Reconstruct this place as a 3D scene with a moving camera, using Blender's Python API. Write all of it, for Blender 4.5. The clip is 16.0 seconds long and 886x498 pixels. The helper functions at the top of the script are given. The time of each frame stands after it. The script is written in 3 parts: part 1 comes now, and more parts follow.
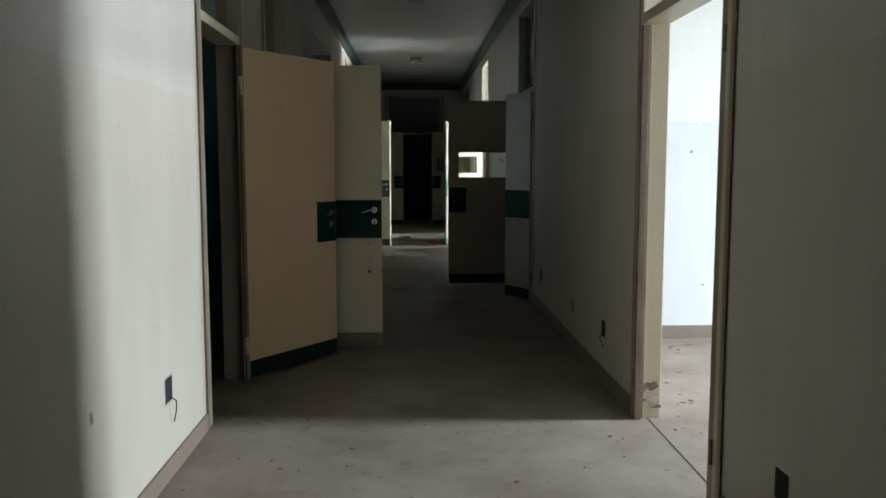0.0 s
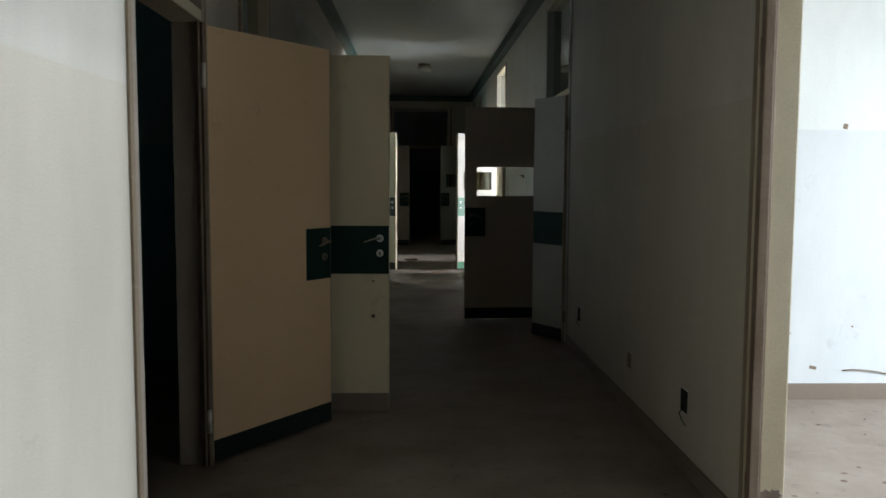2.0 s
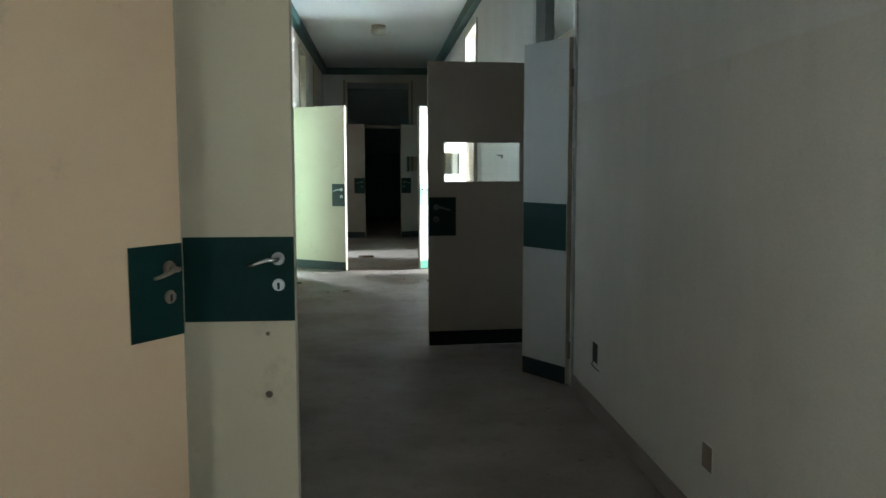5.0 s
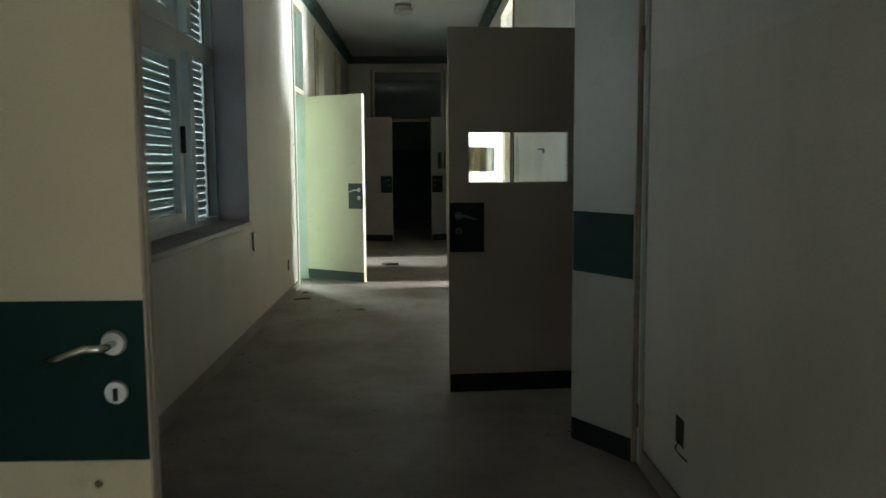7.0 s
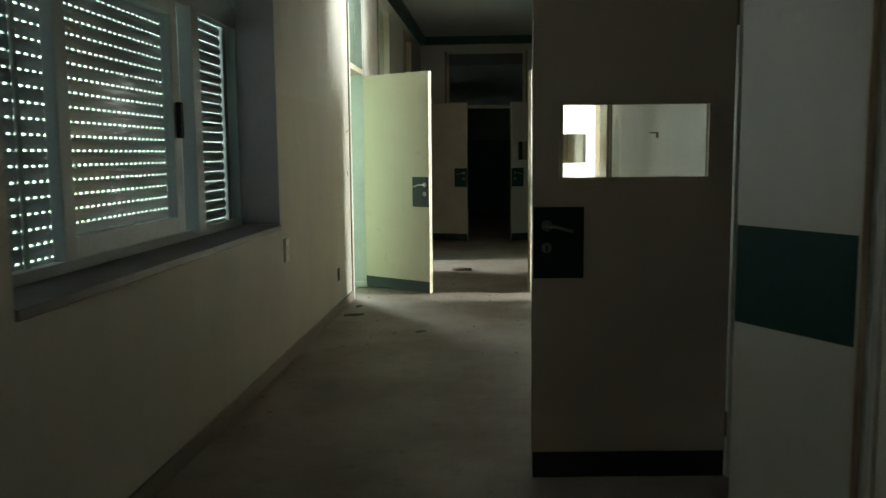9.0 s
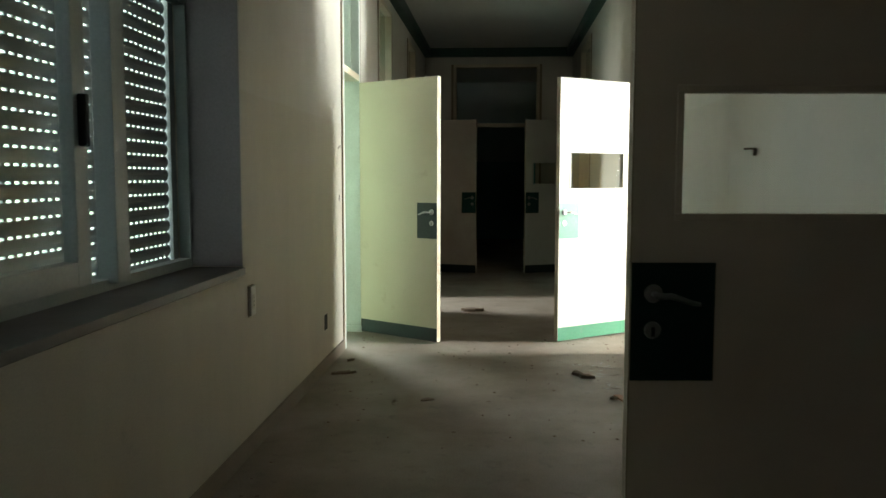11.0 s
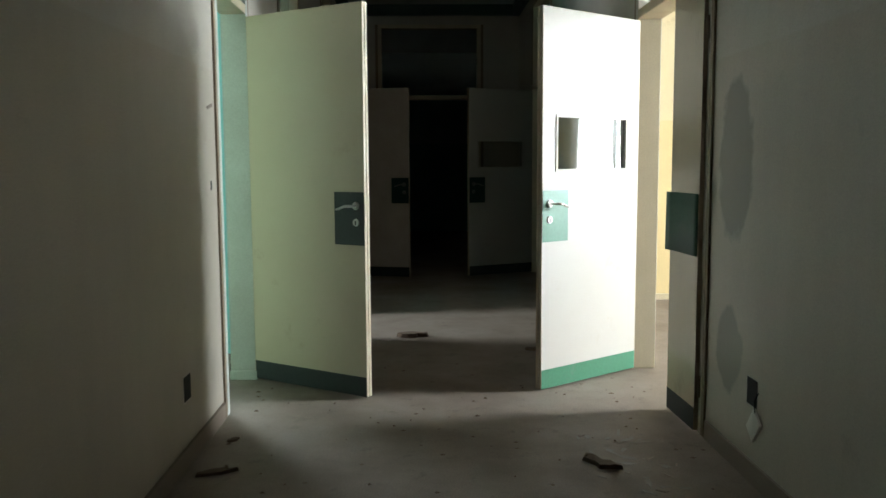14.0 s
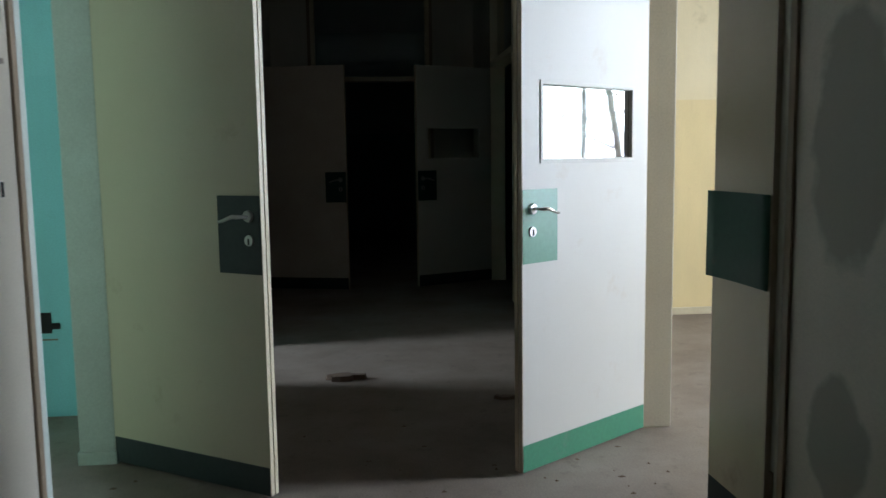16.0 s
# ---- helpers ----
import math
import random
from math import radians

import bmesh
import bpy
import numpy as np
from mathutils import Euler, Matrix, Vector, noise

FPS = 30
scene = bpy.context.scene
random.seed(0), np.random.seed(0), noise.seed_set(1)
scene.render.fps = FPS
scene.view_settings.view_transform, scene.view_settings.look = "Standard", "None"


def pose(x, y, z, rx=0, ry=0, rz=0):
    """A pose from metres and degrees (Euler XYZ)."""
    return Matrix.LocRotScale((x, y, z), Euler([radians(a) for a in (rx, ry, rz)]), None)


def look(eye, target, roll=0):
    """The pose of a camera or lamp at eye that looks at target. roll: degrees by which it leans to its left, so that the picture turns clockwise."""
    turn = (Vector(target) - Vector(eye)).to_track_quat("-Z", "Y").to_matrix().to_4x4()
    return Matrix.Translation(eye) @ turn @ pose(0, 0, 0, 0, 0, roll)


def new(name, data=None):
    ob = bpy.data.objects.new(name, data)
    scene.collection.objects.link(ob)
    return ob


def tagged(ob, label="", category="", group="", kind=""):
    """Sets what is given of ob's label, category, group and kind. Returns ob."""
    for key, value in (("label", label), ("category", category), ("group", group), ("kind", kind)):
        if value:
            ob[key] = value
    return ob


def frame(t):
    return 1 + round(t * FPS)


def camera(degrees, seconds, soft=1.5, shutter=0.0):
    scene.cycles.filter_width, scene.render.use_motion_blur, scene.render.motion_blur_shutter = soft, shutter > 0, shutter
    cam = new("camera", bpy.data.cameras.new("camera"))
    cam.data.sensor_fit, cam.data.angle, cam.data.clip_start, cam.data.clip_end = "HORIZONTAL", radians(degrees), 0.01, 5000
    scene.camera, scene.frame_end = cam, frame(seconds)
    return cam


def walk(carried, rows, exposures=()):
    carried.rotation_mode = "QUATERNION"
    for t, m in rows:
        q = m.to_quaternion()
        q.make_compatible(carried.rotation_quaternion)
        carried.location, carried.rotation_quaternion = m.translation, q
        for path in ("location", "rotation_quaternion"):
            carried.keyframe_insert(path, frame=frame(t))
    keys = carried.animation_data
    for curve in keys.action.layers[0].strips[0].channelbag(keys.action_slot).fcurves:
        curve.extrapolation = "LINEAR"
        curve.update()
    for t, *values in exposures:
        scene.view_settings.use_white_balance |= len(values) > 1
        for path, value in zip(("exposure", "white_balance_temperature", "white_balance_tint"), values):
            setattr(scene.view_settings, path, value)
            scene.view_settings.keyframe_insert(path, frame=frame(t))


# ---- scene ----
cam = camera(56.6, 16.0, shutter=0.5)
PATH = [
    (0, (-0.038, -0.132, 1.355), (0.035, 1.856, 1.15), -0.0),
    (0.5, (-0.036, 0.171, 1.359), (0.019, 2.16, 1.158), 0.1),
    (1, (-0.092, 0.5, 1.356), (-0.043, 2.491, 1.173), -0.1),
    (1.5, (-0.125, 0.801, 1.346), (-0.071, 2.793, 1.178), 0.0),
    (2, (-0.111, 1.146, 1.36), (-0.045, 3.137, 1.193), 0.3),
    (2.5, (-0.117, 1.469, 1.356), (-0.034, 3.46, 1.179), 0.0),
    (3, (-0.165, 1.786, 1.345), (-0.056, 3.774, 1.159), 0.3),
    (3.5, (-0.099, 2.138, 1.336), (0.018, 4.126, 1.148), 0.2),
    (4, (-0.051, 2.434, 1.339), (0.08, 4.42, 1.143), -0.2),
    (4.5, (-0.027, 2.808, 1.328), (0.129, 4.792, 1.128), -0.1),
    (7, (0.202, 4.494, 1.325), (0.257, 6.482, 1.114), -0.4),
    (7.5, (0.204, 4.842, 1.318), (0.216, 6.831, 1.109), -0.5),
    (8, (0.204, 5.19, 1.314), (0.16, 7.177, 1.093), -0.7),
    (8.5, (0.234, 5.516, 1.311), (0.121, 7.499, 1.08), -0.8),
    (9, (0.239, 5.899, 1.301), (0.1, 7.881, 1.073), -0.5),
    (11.5, (0.033, 7.521, 1.291), (-0.093, 9.509, 1.123), 0.4),
    (12, (0.013, 7.903, 1.289), (-0.065, 9.893, 1.109), 0.6),
    (12.5, (-0.088, 8.219, 1.268), (-0.113, 10.211, 1.084), 0.7),
    (13, (-0.139, 8.525, 1.235), (-0.141, 10.516, 1.05), 0.5),
    (13.5, (-0.12, 8.875, 1.256), (-0.106, 10.865, 1.059), 0.1),
    (14, (-0.125, 9.216, 1.236), (-0.072, 11.205, 1.032), -0.3),
    (14.5, (-0.122, 9.548, 1.243), (-0.033, 11.535, 1.036), -0.6),
    (15, (-0.073, 9.921, 1.229), (0.054, 11.907, 1.025), -0.5),
    (15.5, (-0.043, 10.236, 1.24), (0.114, 12.218, 1.024), -0.4),
    (16, (-0.036, 10.585, 1.222), (0.137, 12.567, 0.999), -0.8),
]
EXPOSURES = [
    (0, 0.7, 6000, 7), (1.5, 0.55, 6000, 8), (2.5, 0.5, 6200, 10), (3.0, 0.65, 6300, 12), (3.5, 1.12, 6350, 13), (4.0, 1.9, 5600, 7), (4.5, 2.3, 5250, 4), (5.5, 2.1, 5600, 2), (7, 1.75, 5900, 1), (9, 1.5, 6300, -2),
    (11.5, 1.5, 6450, 2), (12.5, 1.3, 6300, 3), (13.5, 0.85, 6100, 3), (14.5, 0.48, 5800, 4), (15.5, 0.05, 5500, 6), (16, -0.1, 5450, 6),
]
walk(cam, [(t, look(eye, target, roll)) for t, eye, target, roll in PATH], EXPOSURES)

# ---- light ----
world = bpy.data.worlds.new("world")
scene.world = world
world.use_nodes = True
sky = world.node_tree.nodes.new("ShaderNodeTexSky")
sky.sky_type = "NISHITA"
sky.sun_disc = False
sky.sun_elevation, sky.sun_rotation = radians(48), radians(100)
world.node_tree.links.new(sky.outputs[0], world.node_tree.nodes["Background"].inputs[0])
world.node_tree.nodes["Background"].inputs[1].default_value = 0.12

sun = new("sun", bpy.data.lights.new("sun", "SUN"))
sun.data.energy, sun.data.angle, sun.data.color = 0.8, radians(15), (1.0, 0.96, 0.9)
sun.matrix_world = look((0, 0, 20), (0.0, 8.0, 0))


def window_light(name, at, towards, width, height, watts, colour):
    lamp = bpy.data.lights.new(name, "AREA")
    lamp.shape, lamp.size, lamp.size_y = "RECTANGLE", width, height
    lamp.energy, lamp.color = watts, colour
    ob = new(name, lamp)
    ob.matrix_world = look(at, towards)
    return ob


first_light = window_light("daylight_first_room", (6.42, 4.12, 2.25), (4.4, 3.55, 0.0), 0.80, 1.6, 455, (0.88, 0.95, 1.0))
first_light.data.spread = radians(150)
yellow_light = window_light("daylight_yellow_room", (7.70, 13.60, 2.10), (4.0, 13.60, 0.3), 2.2, 3.0, 1330, (0.97, 0.98, 1.0))
yellow_light.data.spread = radians(150)
teal_light = window_light("daylight_teal_room", (-2.08, 14.73, 1.75), (-2.9, 12.6, 0.9), 0.7, 1.6, 105, (0.95, 1.0, 0.99))
teal_light.data.spread = radians(125)
far_light = window_light("daylight_far_room", (-4.96, 15.55, 1.60), (-1.0, 15.55, 0.0), 0.8, 1.2, 38, (0.96, 0.99, 1.0))
far_light.data.spread = radians(65)

# ---- materials ----


def material(name, colour, second=None, rough=0.7, scale=6.0, fine=90.0, bump=0.08, metal=0.0, amount=0.5, stain=None, stain_at=(0.60, 0.72), random_tint=0.0, grain_depth=0.08):
    """A procedural surface: base colour, large blotches, fine grain, a little relief and optional stains."""
    mat = bpy.data.materials.new(name)
    mat.use_nodes = True
    nt = mat.node_tree
    n, link = nt.nodes, nt.links.new
    bsdf = n["Principled BSDF"]
    geo = n.new("ShaderNodeNewGeometry")
    big = n.new("ShaderNodeTexNoise")
    big.inputs["Scale"].default_value, big.inputs["Detail"].default_value, big.inputs["Roughness"].default_value = scale * 0.2, 5, 0.62
    small = n.new("ShaderNodeTexNoise")
    small.inputs["Scale"].default_value, small.inputs["Detail"].default_value = fine, 3
    link(geo.outputs["Position"], big.inputs["Vector"])
    link(geo.outputs["Position"], small.inputs["Vector"])
    ramp = n.new("ShaderNodeMapRange")
    ramp.inputs[1].default_value, ramp.inputs[2].default_value = 0.3, 0.7
    ramp.inputs[3].default_value, ramp.inputs[4].default_value = 0.0, amount
    link(big.outputs["Fac"], ramp.inputs[0])
    mix = n.new("ShaderNodeMix")
    mix.data_type = "RGBA"
    second = second or tuple(c * 0.82 for c in colour)
    mix.inputs[6].default_value, mix.inputs[7].default_value = (*colour, 1), (*second, 1)
    link(ramp.outputs[0], mix.inputs[0])
    grain = n.new("ShaderNodeMix")
    grain.data_type, grain.blend_type = "RGBA", "MULTIPLY"
    grain.inputs[0].default_value = 1.0
    shade = n.new("ShaderNodeMapRange")
    shade.inputs[1].default_value, shade.inputs[2].default_value = 0.3, 0.7
    shade.inputs[3].default_value, shade.inputs[4].default_value = 1 - grain_depth, 1 + 0.6 * grain_depth
    link(small.outputs["Fac"], shade.inputs[0])
    link(mix.outputs[2], grain.inputs[6])
    link(shade.outputs[0], grain.inputs[7])
    out = grain.outputs[2]
    if stain:
        spots = n.new("ShaderNodeTexNoise")
        spots.inputs["Scale"].default_value, spots.inputs["Detail"].default_value, spots.inputs["Roughness"].default_value = scale, 6, 0.7
        link(geo.outputs["Position"], spots.inputs["Vector"])
        cut = n.new("ShaderNodeMapRange")
        cut.inputs[1].default_value, cut.inputs[2].default_value = stain_at
        link(spots.outputs["Fac"], cut.inputs[0])
        soil = n.new("ShaderNodeMix")
        soil.data_type = "RGBA"
        soil.inputs[7].default_value = (*stain, 1)
        link(cut.outputs[0], soil.inputs[0])
        link(out, soil.inputs[6])
        out = soil.outputs[2]
    if random_tint:
        info = n.new("ShaderNodeObjectInfo")
        vary = n.new("ShaderNodeMapRange")
        vary.inputs[3].default_value, vary.inputs[4].default_value = 1 - random_tint, 1 + random_tint
        link(info.outputs["Random"], vary.inputs[0])
        tint = n.new("ShaderNodeMix")
        tint.data_type, tint.blend_type = "RGBA", "MULTIPLY"
        tint.inputs[0].default_value = 1.0
        link(out, tint.inputs[6])
        link(vary.outputs[0], tint.inputs[7])
        out = tint.outputs[2]
    link(out, bsdf.inputs["Base Color"])
    gloss = n.new("ShaderNodeMapRange")
    gloss.inputs[3].default_value, gloss.inputs[4].default_value = max(0.05, rough - 0.12), min(1.0, rough + 0.12)
    link(big.outputs["Fac"], gloss.inputs[0])
    link(gloss.outputs[0], bsdf.inputs["Roughness"])
    bsdf.inputs["Metallic"].default_value = metal
    if bump:
        relief = n.new("ShaderNodeBump")
        relief.inputs["Strength"].default_value, relief.inputs["Distance"].default_value = bump, 0.004
        link(small.outputs["Fac"], relief.inputs["Height"])
        link(relief.outputs[0], bsdf.inputs["Normal"])
    return mat


def dado_paint(name, lower, upper, edge, rough=0.55):
    """Wall paint in two coats: a washable coat below the height edge, limewash above it, with scuffs and damp marks."""
    mat = material(name, lower, tuple(c * 0.9 for c in lower), rough=rough, scale=3.5, fine=140, bump=0.12, amount=0.55, stain=tuple(c * 0.62 for c in lower), stain_at=(0.63, 0.88))
    nt = mat.node_tree
    n, link = nt.nodes, nt.links.new
    first = [x for x in n if x.type == "MIX" and x.blend_type == "MIX"][0]
    geo = [x for x in n if x.type == "NEW_GEOMETRY"][0]
    split = n.new("ShaderNodeSeparateXYZ")
    link(geo.outputs["Position"], split.inputs[0])
    wob = n.new("ShaderNodeTexNoise")
    wob.inputs["Scale"].default_value = 5
    link(geo.outputs["Position"], wob.inputs["Vector"])
    add = n.new("ShaderNodeMath")
    add.operation = "MULTIPLY_ADD"
    add.inputs[1].default_value = 0.012
    link(wob.outputs["Fac"], add.inputs[0])
    link(split.outputs[2], add.inputs[2])
    step = n.new("ShaderNodeMapRange")
    step.inputs[1].default_value, step.inputs[2].default_value = edge, edge + 0.01
    link(add.outputs[0], step.inputs[0])
    coat = n.new("ShaderNodeMix")
    coat.data_type = "RGBA"
    coat.inputs[6].default_value, coat.inputs[7].default_value = (*lower, 1), (*upper, 1)
    link(step.outputs[0], coat.inputs[0])
    link(coat.outputs[2], first.inputs[6])
    stretch = n.new("ShaderNodeMapping")
    stretch.inputs["Scale"].default_value = (1.6, 1.6, 0.5)
    link(geo.outputs["Position"], stretch.inputs["Vector"])
    drip = n.new("ShaderNodeTexNoise")
    drip.inputs["Scale"].default_value, drip.inputs["Detail"].default_value, drip.inputs["Roughness"].default_value = 1.6, 6, 0.65
    link(stretch.outputs[0], drip.inputs["Vector"])
    fade = n.new("ShaderNodeMapRange")
    fade.inputs[1].default_value, fade.inputs[2].default_value = 0.35, 0.68
    fade.inputs[3].default_value, fade.inputs[4].default_value = 1.03, 0.91
    link(drip.outputs["Fac"], fade.inputs[0])
    soil = n.new("ShaderNodeMix")
    soil.data_type, soil.blend_type = "RGBA", "MULTIPLY"
    soil.inputs[0].default_value = 1.0
    bsdf = n["Principled BSDF"]
    link(bsdf.inputs["Base Color"].links[0].from_socket, soil.inputs[6])
    link(fade.outputs[0], soil.inputs[7])
    link(soil.outputs[2], bsdf.inputs["Base Color"])
    return mat


M_WALL = dado_paint("corridor_paint", (0.52, 0.472, 0.385), (0.56, 0.525, 0.455), 1.68, 0.55)


def add_damp(mat, marks, tone):
    """Dark damp blotches with wavering edges at given places (y, z, half width, half height) of a wall's paint."""
    nt = mat.node_tree
    n, link = nt.nodes, nt.links.new
    bsdf = n["Principled BSDF"]
    source = bsdf.inputs["Base Color"].links[0].from_socket
    geo = [x for x in n if x.type == "NEW_GEOMETRY"][0]
    wave = n.new("ShaderNodeTexNoise")
    wave.inputs["Scale"].default_value, wave.inputs["Detail"].default_value = 7, 4
    link(geo.outputs["Position"], wave.inputs["Vector"])
    for y, z, ry, rz in marks:
        away = n.new("ShaderNodeVectorMath")
        away.operation = "SUBTRACT"
        away.inputs[1].default_value = (0, y, z)
        link(geo.outputs["Position"], away.inputs[0])
        shrink = n.new("ShaderNodeVectorMath")
        shrink.operation = "MULTIPLY"
        shrink.inputs[1].default_value = (0, 1 / ry, 1 / rz)
        link(away.outputs[0], shrink.inputs[0])
        far = n.new("ShaderNodeVectorMath")
        far.operation = "LENGTH"
        link(shrink.outputs[0], far.inputs[0])
        add = n.new("ShaderNodeMath")
        add.operation = "MULTIPLY_ADD"
        add.inputs[1].default_value = 0.8
        link(wave.outputs["Fac"], add.inputs[0])
        link(far.outputs["Value"], add.inputs[2])
        cut = n.new("ShaderNodeMapRange")
        cut.inputs[1].default_value, cut.inputs[2].default_value = 1.32, 1.48
        cut.inputs[3].default_value, cut.inputs[4].default_value = 0.8, 0.0
        link(add.outputs[0], cut.inputs[0])
        mix = n.new("ShaderNodeMix")
        mix.data_type = "RGBA"
        mix.inputs[7].default_value = (*tone, 1)
        link(cut.outputs[0], mix.inputs[0])
        link(source, mix.inputs[6])
        source = mix.outputs[2]
    link(source, bsdf.inputs["Base Color"])


M_WALL_DAMP = dado_paint("corridor_paint_with_damp", (0.52, 0.472, 0.385), (0.56, 0.525, 0.455), 1.68, 0.55)
add_damp(M_WALL_DAMP, ((12.56, 0.46, 0.14, 0.17), (12.55, 1.24, 0.17, 0.33)), (0.24, 0.225, 0.175))
M_WHITE_ROOM = dado_paint("white_room_paint", (0.66, 0.68, 0.69), (0.78, 0.79, 0.76), 1.68)
M_YELLOW_ROOM = dado_paint("yellow_room_paint", (0.72, 0.58, 0.30), (0.74, 0.64, 0.42), 1.62)
M_TEAL_ROOM = dado_paint("teal_room_paint", (0.30, 0.64, 0.70), (0.32, 0.66, 0.72), 1.62)
M_PALE_GREEN = dado_paint("pale_green_bounce_paint", (0.52, 0.64, 0.46), (0.62, 0.68, 0.55), 1.62)
# the darkness of the unlit rooms and passage is put into this colour
M_DARK_ROOM = dado_paint("dark_unlit_look_paint", (0.10, 0.24, 0.23), (0.3, 0.38, 0.36), 1.62)
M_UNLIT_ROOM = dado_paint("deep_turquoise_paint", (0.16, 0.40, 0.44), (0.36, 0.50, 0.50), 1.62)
M_CEILING = material("ceiling_paint", (0.56, 0.57, 0.54), (0.44, 0.45, 0.42), rough=0.45, scale=3, fine=60, bump=0.05, stain=(0.35, 0.33, 0.28), stain_at=(0.66, 0.85))
M_FLOOR = material("floor_linoleum", (0.285, 0.238, 0.198), (0.165, 0.126, 0.096), rough=0.62, scale=9, fine=130, bump=0.14, amount=0.9, grain_depth=0.16, stain=(0.11, 0.085, 0.066), stain_at=(0.57, 0.80))
M_FLOOR.node_tree.nodes["Principled BSDF"].inputs["Specular IOR Level"].default_value = 0.3
M_CORNICE = material("green_cornice_paint", (0.013, 0.052, 0.04), rough=0.45)
M_BASE = material("baseboard_stone", (0.215, 0.17, 0.13), (0.15, 0.115, 0.085), rough=0.55, fine=120, stain=(0.12, 0.1, 0.08))
M_FRAME = material("frame_cream_enamel", (0.58, 0.51, 0.36), (0.46, 0.38, 0.25), rough=0.4, scale=34, fine=120, bump=0.05, stain=(0.16, 0.09, 0.045), stain_at=(0.66, 0.76))
M_FRAME_CREAM = material("frame_off_white_enamel", (0.58, 0.545, 0.46), (0.50, 0.46, 0.37), rough=0.4, scale=30, fine=120, bump=0.05, stain=(0.3, 0.24, 0.16), stain_at=(0.70, 0.80))
M_FRAME_GREY = material("frame_dull_brown_enamel", (0.38, 0.32, 0.26), (0.28, 0.23, 0.18), rough=0.5, scale=20, fine=120, bump=0.06, stain=(0.12, 0.07, 0.04), stain_at=(0.66, 0.76))
M_FRAME_PALE = material("frame_pale_enamel", (0.52, 0.56, 0.52), (0.42, 0.44, 0.39), rough=0.4, scale=30, fine=120, bump=0.05, stain=(0.2, 0.14, 0.08), stain_at=(0.68, 0.78))
M_FRAME_DARK = material("frame_brown_rusty_enamel", (0.27, 0.21, 0.14), (0.17, 0.115, 0.07), rough=0.5, scale=20, fine=120, bump=0.08, stain=(0.45, 0.38, 0.27), stain_at=(0.62, 0.75))
M_DOOR = material("door_cream_laminate", (0.63, 0.54, 0.365), (0.55, 0.45, 0.28), rough=0.55, scale=5, fine=260, bump=0.015, grain_depth=0.035, stain=(0.40, 0.31, 0.21), stain_at=(0.60, 0.85))
M_DOOR_WARM = material("door_peach_laminate", (0.74, 0.525, 0.315), (0.64, 0.44, 0.25), rough=0.5, scale=5, fine=260, bump=0.015, grain_depth=0.035, stain=(0.42, 0.31, 0.20), stain_at=(0.60, 0.85))
M_DOOR_WHITE = material("door_white_laminate", (0.51, 0.485, 0.44), (0.455, 0.415, 0.35), rough=0.5, scale=5, fine=260, bump=0.015, grain_depth=0.03, stain=(0.44, 0.36, 0.27), stain_at=(0.60, 0.88))
M_DOOR_TAN = material("door_tan_laminate", (0.52, 0.44, 0.35), (0.44, 0.36, 0.27), rough=0.36, scale=5, fine=260, bump=0.015, grain_depth=0.035)
M_DOOR_OLIVE = material("door_yellowed_laminate", (0.55, 0.50, 0.37), (0.47, 0.41, 0.28), rough=0.55, scale=5, fine=260, bump=0.015, grain_depth=0.035, stain=(0.36, 0.29, 0.19), stain_at=(0.60, 0.85))
M_LEAF_OLIVE = material("olive_brown_laminate", (0.42, 0.365, 0.225), (0.35, 0.29, 0.17), rough=0.42, scale=5, fine=260, bump=0.015, grain_depth=0.035, stain=(0.25, 0.2, 0.11), stain_at=(0.6, 0.85))
M_EDGE = material("door_edge_strip", (0.44, 0.37, 0.27), (0.22, 0.15, 0.09), rough=0.5, scale=14, bump=0.05)
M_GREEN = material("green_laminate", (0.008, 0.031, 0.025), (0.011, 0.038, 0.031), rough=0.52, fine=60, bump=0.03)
# kick band colour with shade put in, for the dimly lit doors
M_SHADEDKICK = material("shaded_kick_paint", (0.012, 0.020, 0.018), (0.02, 0.028, 0.025), rough=0.55, fine=60, stain=(0.06, 0.055, 0.045), stain_at=(0.6, 0.8))
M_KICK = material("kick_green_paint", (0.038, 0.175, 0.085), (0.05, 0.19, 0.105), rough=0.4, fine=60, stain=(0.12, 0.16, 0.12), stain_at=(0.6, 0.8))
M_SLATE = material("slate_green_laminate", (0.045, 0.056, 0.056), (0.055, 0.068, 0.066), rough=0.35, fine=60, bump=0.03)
M_GREEN.node_tree.nodes["Principled BSDF"].inputs["Specular IOR Level"].default_value = 0.12
for dull in (M_SHADEDKICK, M_SLATE):
    dull.node_tree.nodes["Principled BSDF"].inputs["Specular IOR Level"].default_value = 0.2
M_GREYGREEN = material("grey_green_laminate", (0.35, 0.335, 0.285), (0.29, 0.272, 0.225), rough=0.45, scale=5, fine=260, bump=0.015, grain_depth=0.035, stain=(0.28, 0.26, 0.2), stain_at=(0.6, 0.85))
M_DEEP = material("deep_green_laminate", (0.03, 0.095, 0.06), (0.022, 0.06, 0.04), rough=0.6, fine=60, bump=0.05, stain=(0.10, 0.09, 0.06), stain_at=(0.6, 0.8))
M_DEEP.node_tree.nodes["Principled BSDF"].inputs["Specular IOR Level"].default_value = 0.2
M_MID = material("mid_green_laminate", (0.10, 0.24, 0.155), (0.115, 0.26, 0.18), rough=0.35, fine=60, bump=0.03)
M_CHROME = material("chrome_handle", (0.72, 0.71, 0.68), rough=0.25, metal=1.0, bump=0.0)
M_DULL = material("tarnished_alloy", (0.17, 0.165, 0.155), rough=0.55, metal=0.7, bump=0.0)
M_TARNISH = material("dulled_steel", (0.42, 0.41, 0.39), rough=0.4, metal=0.9, bump=0.0)
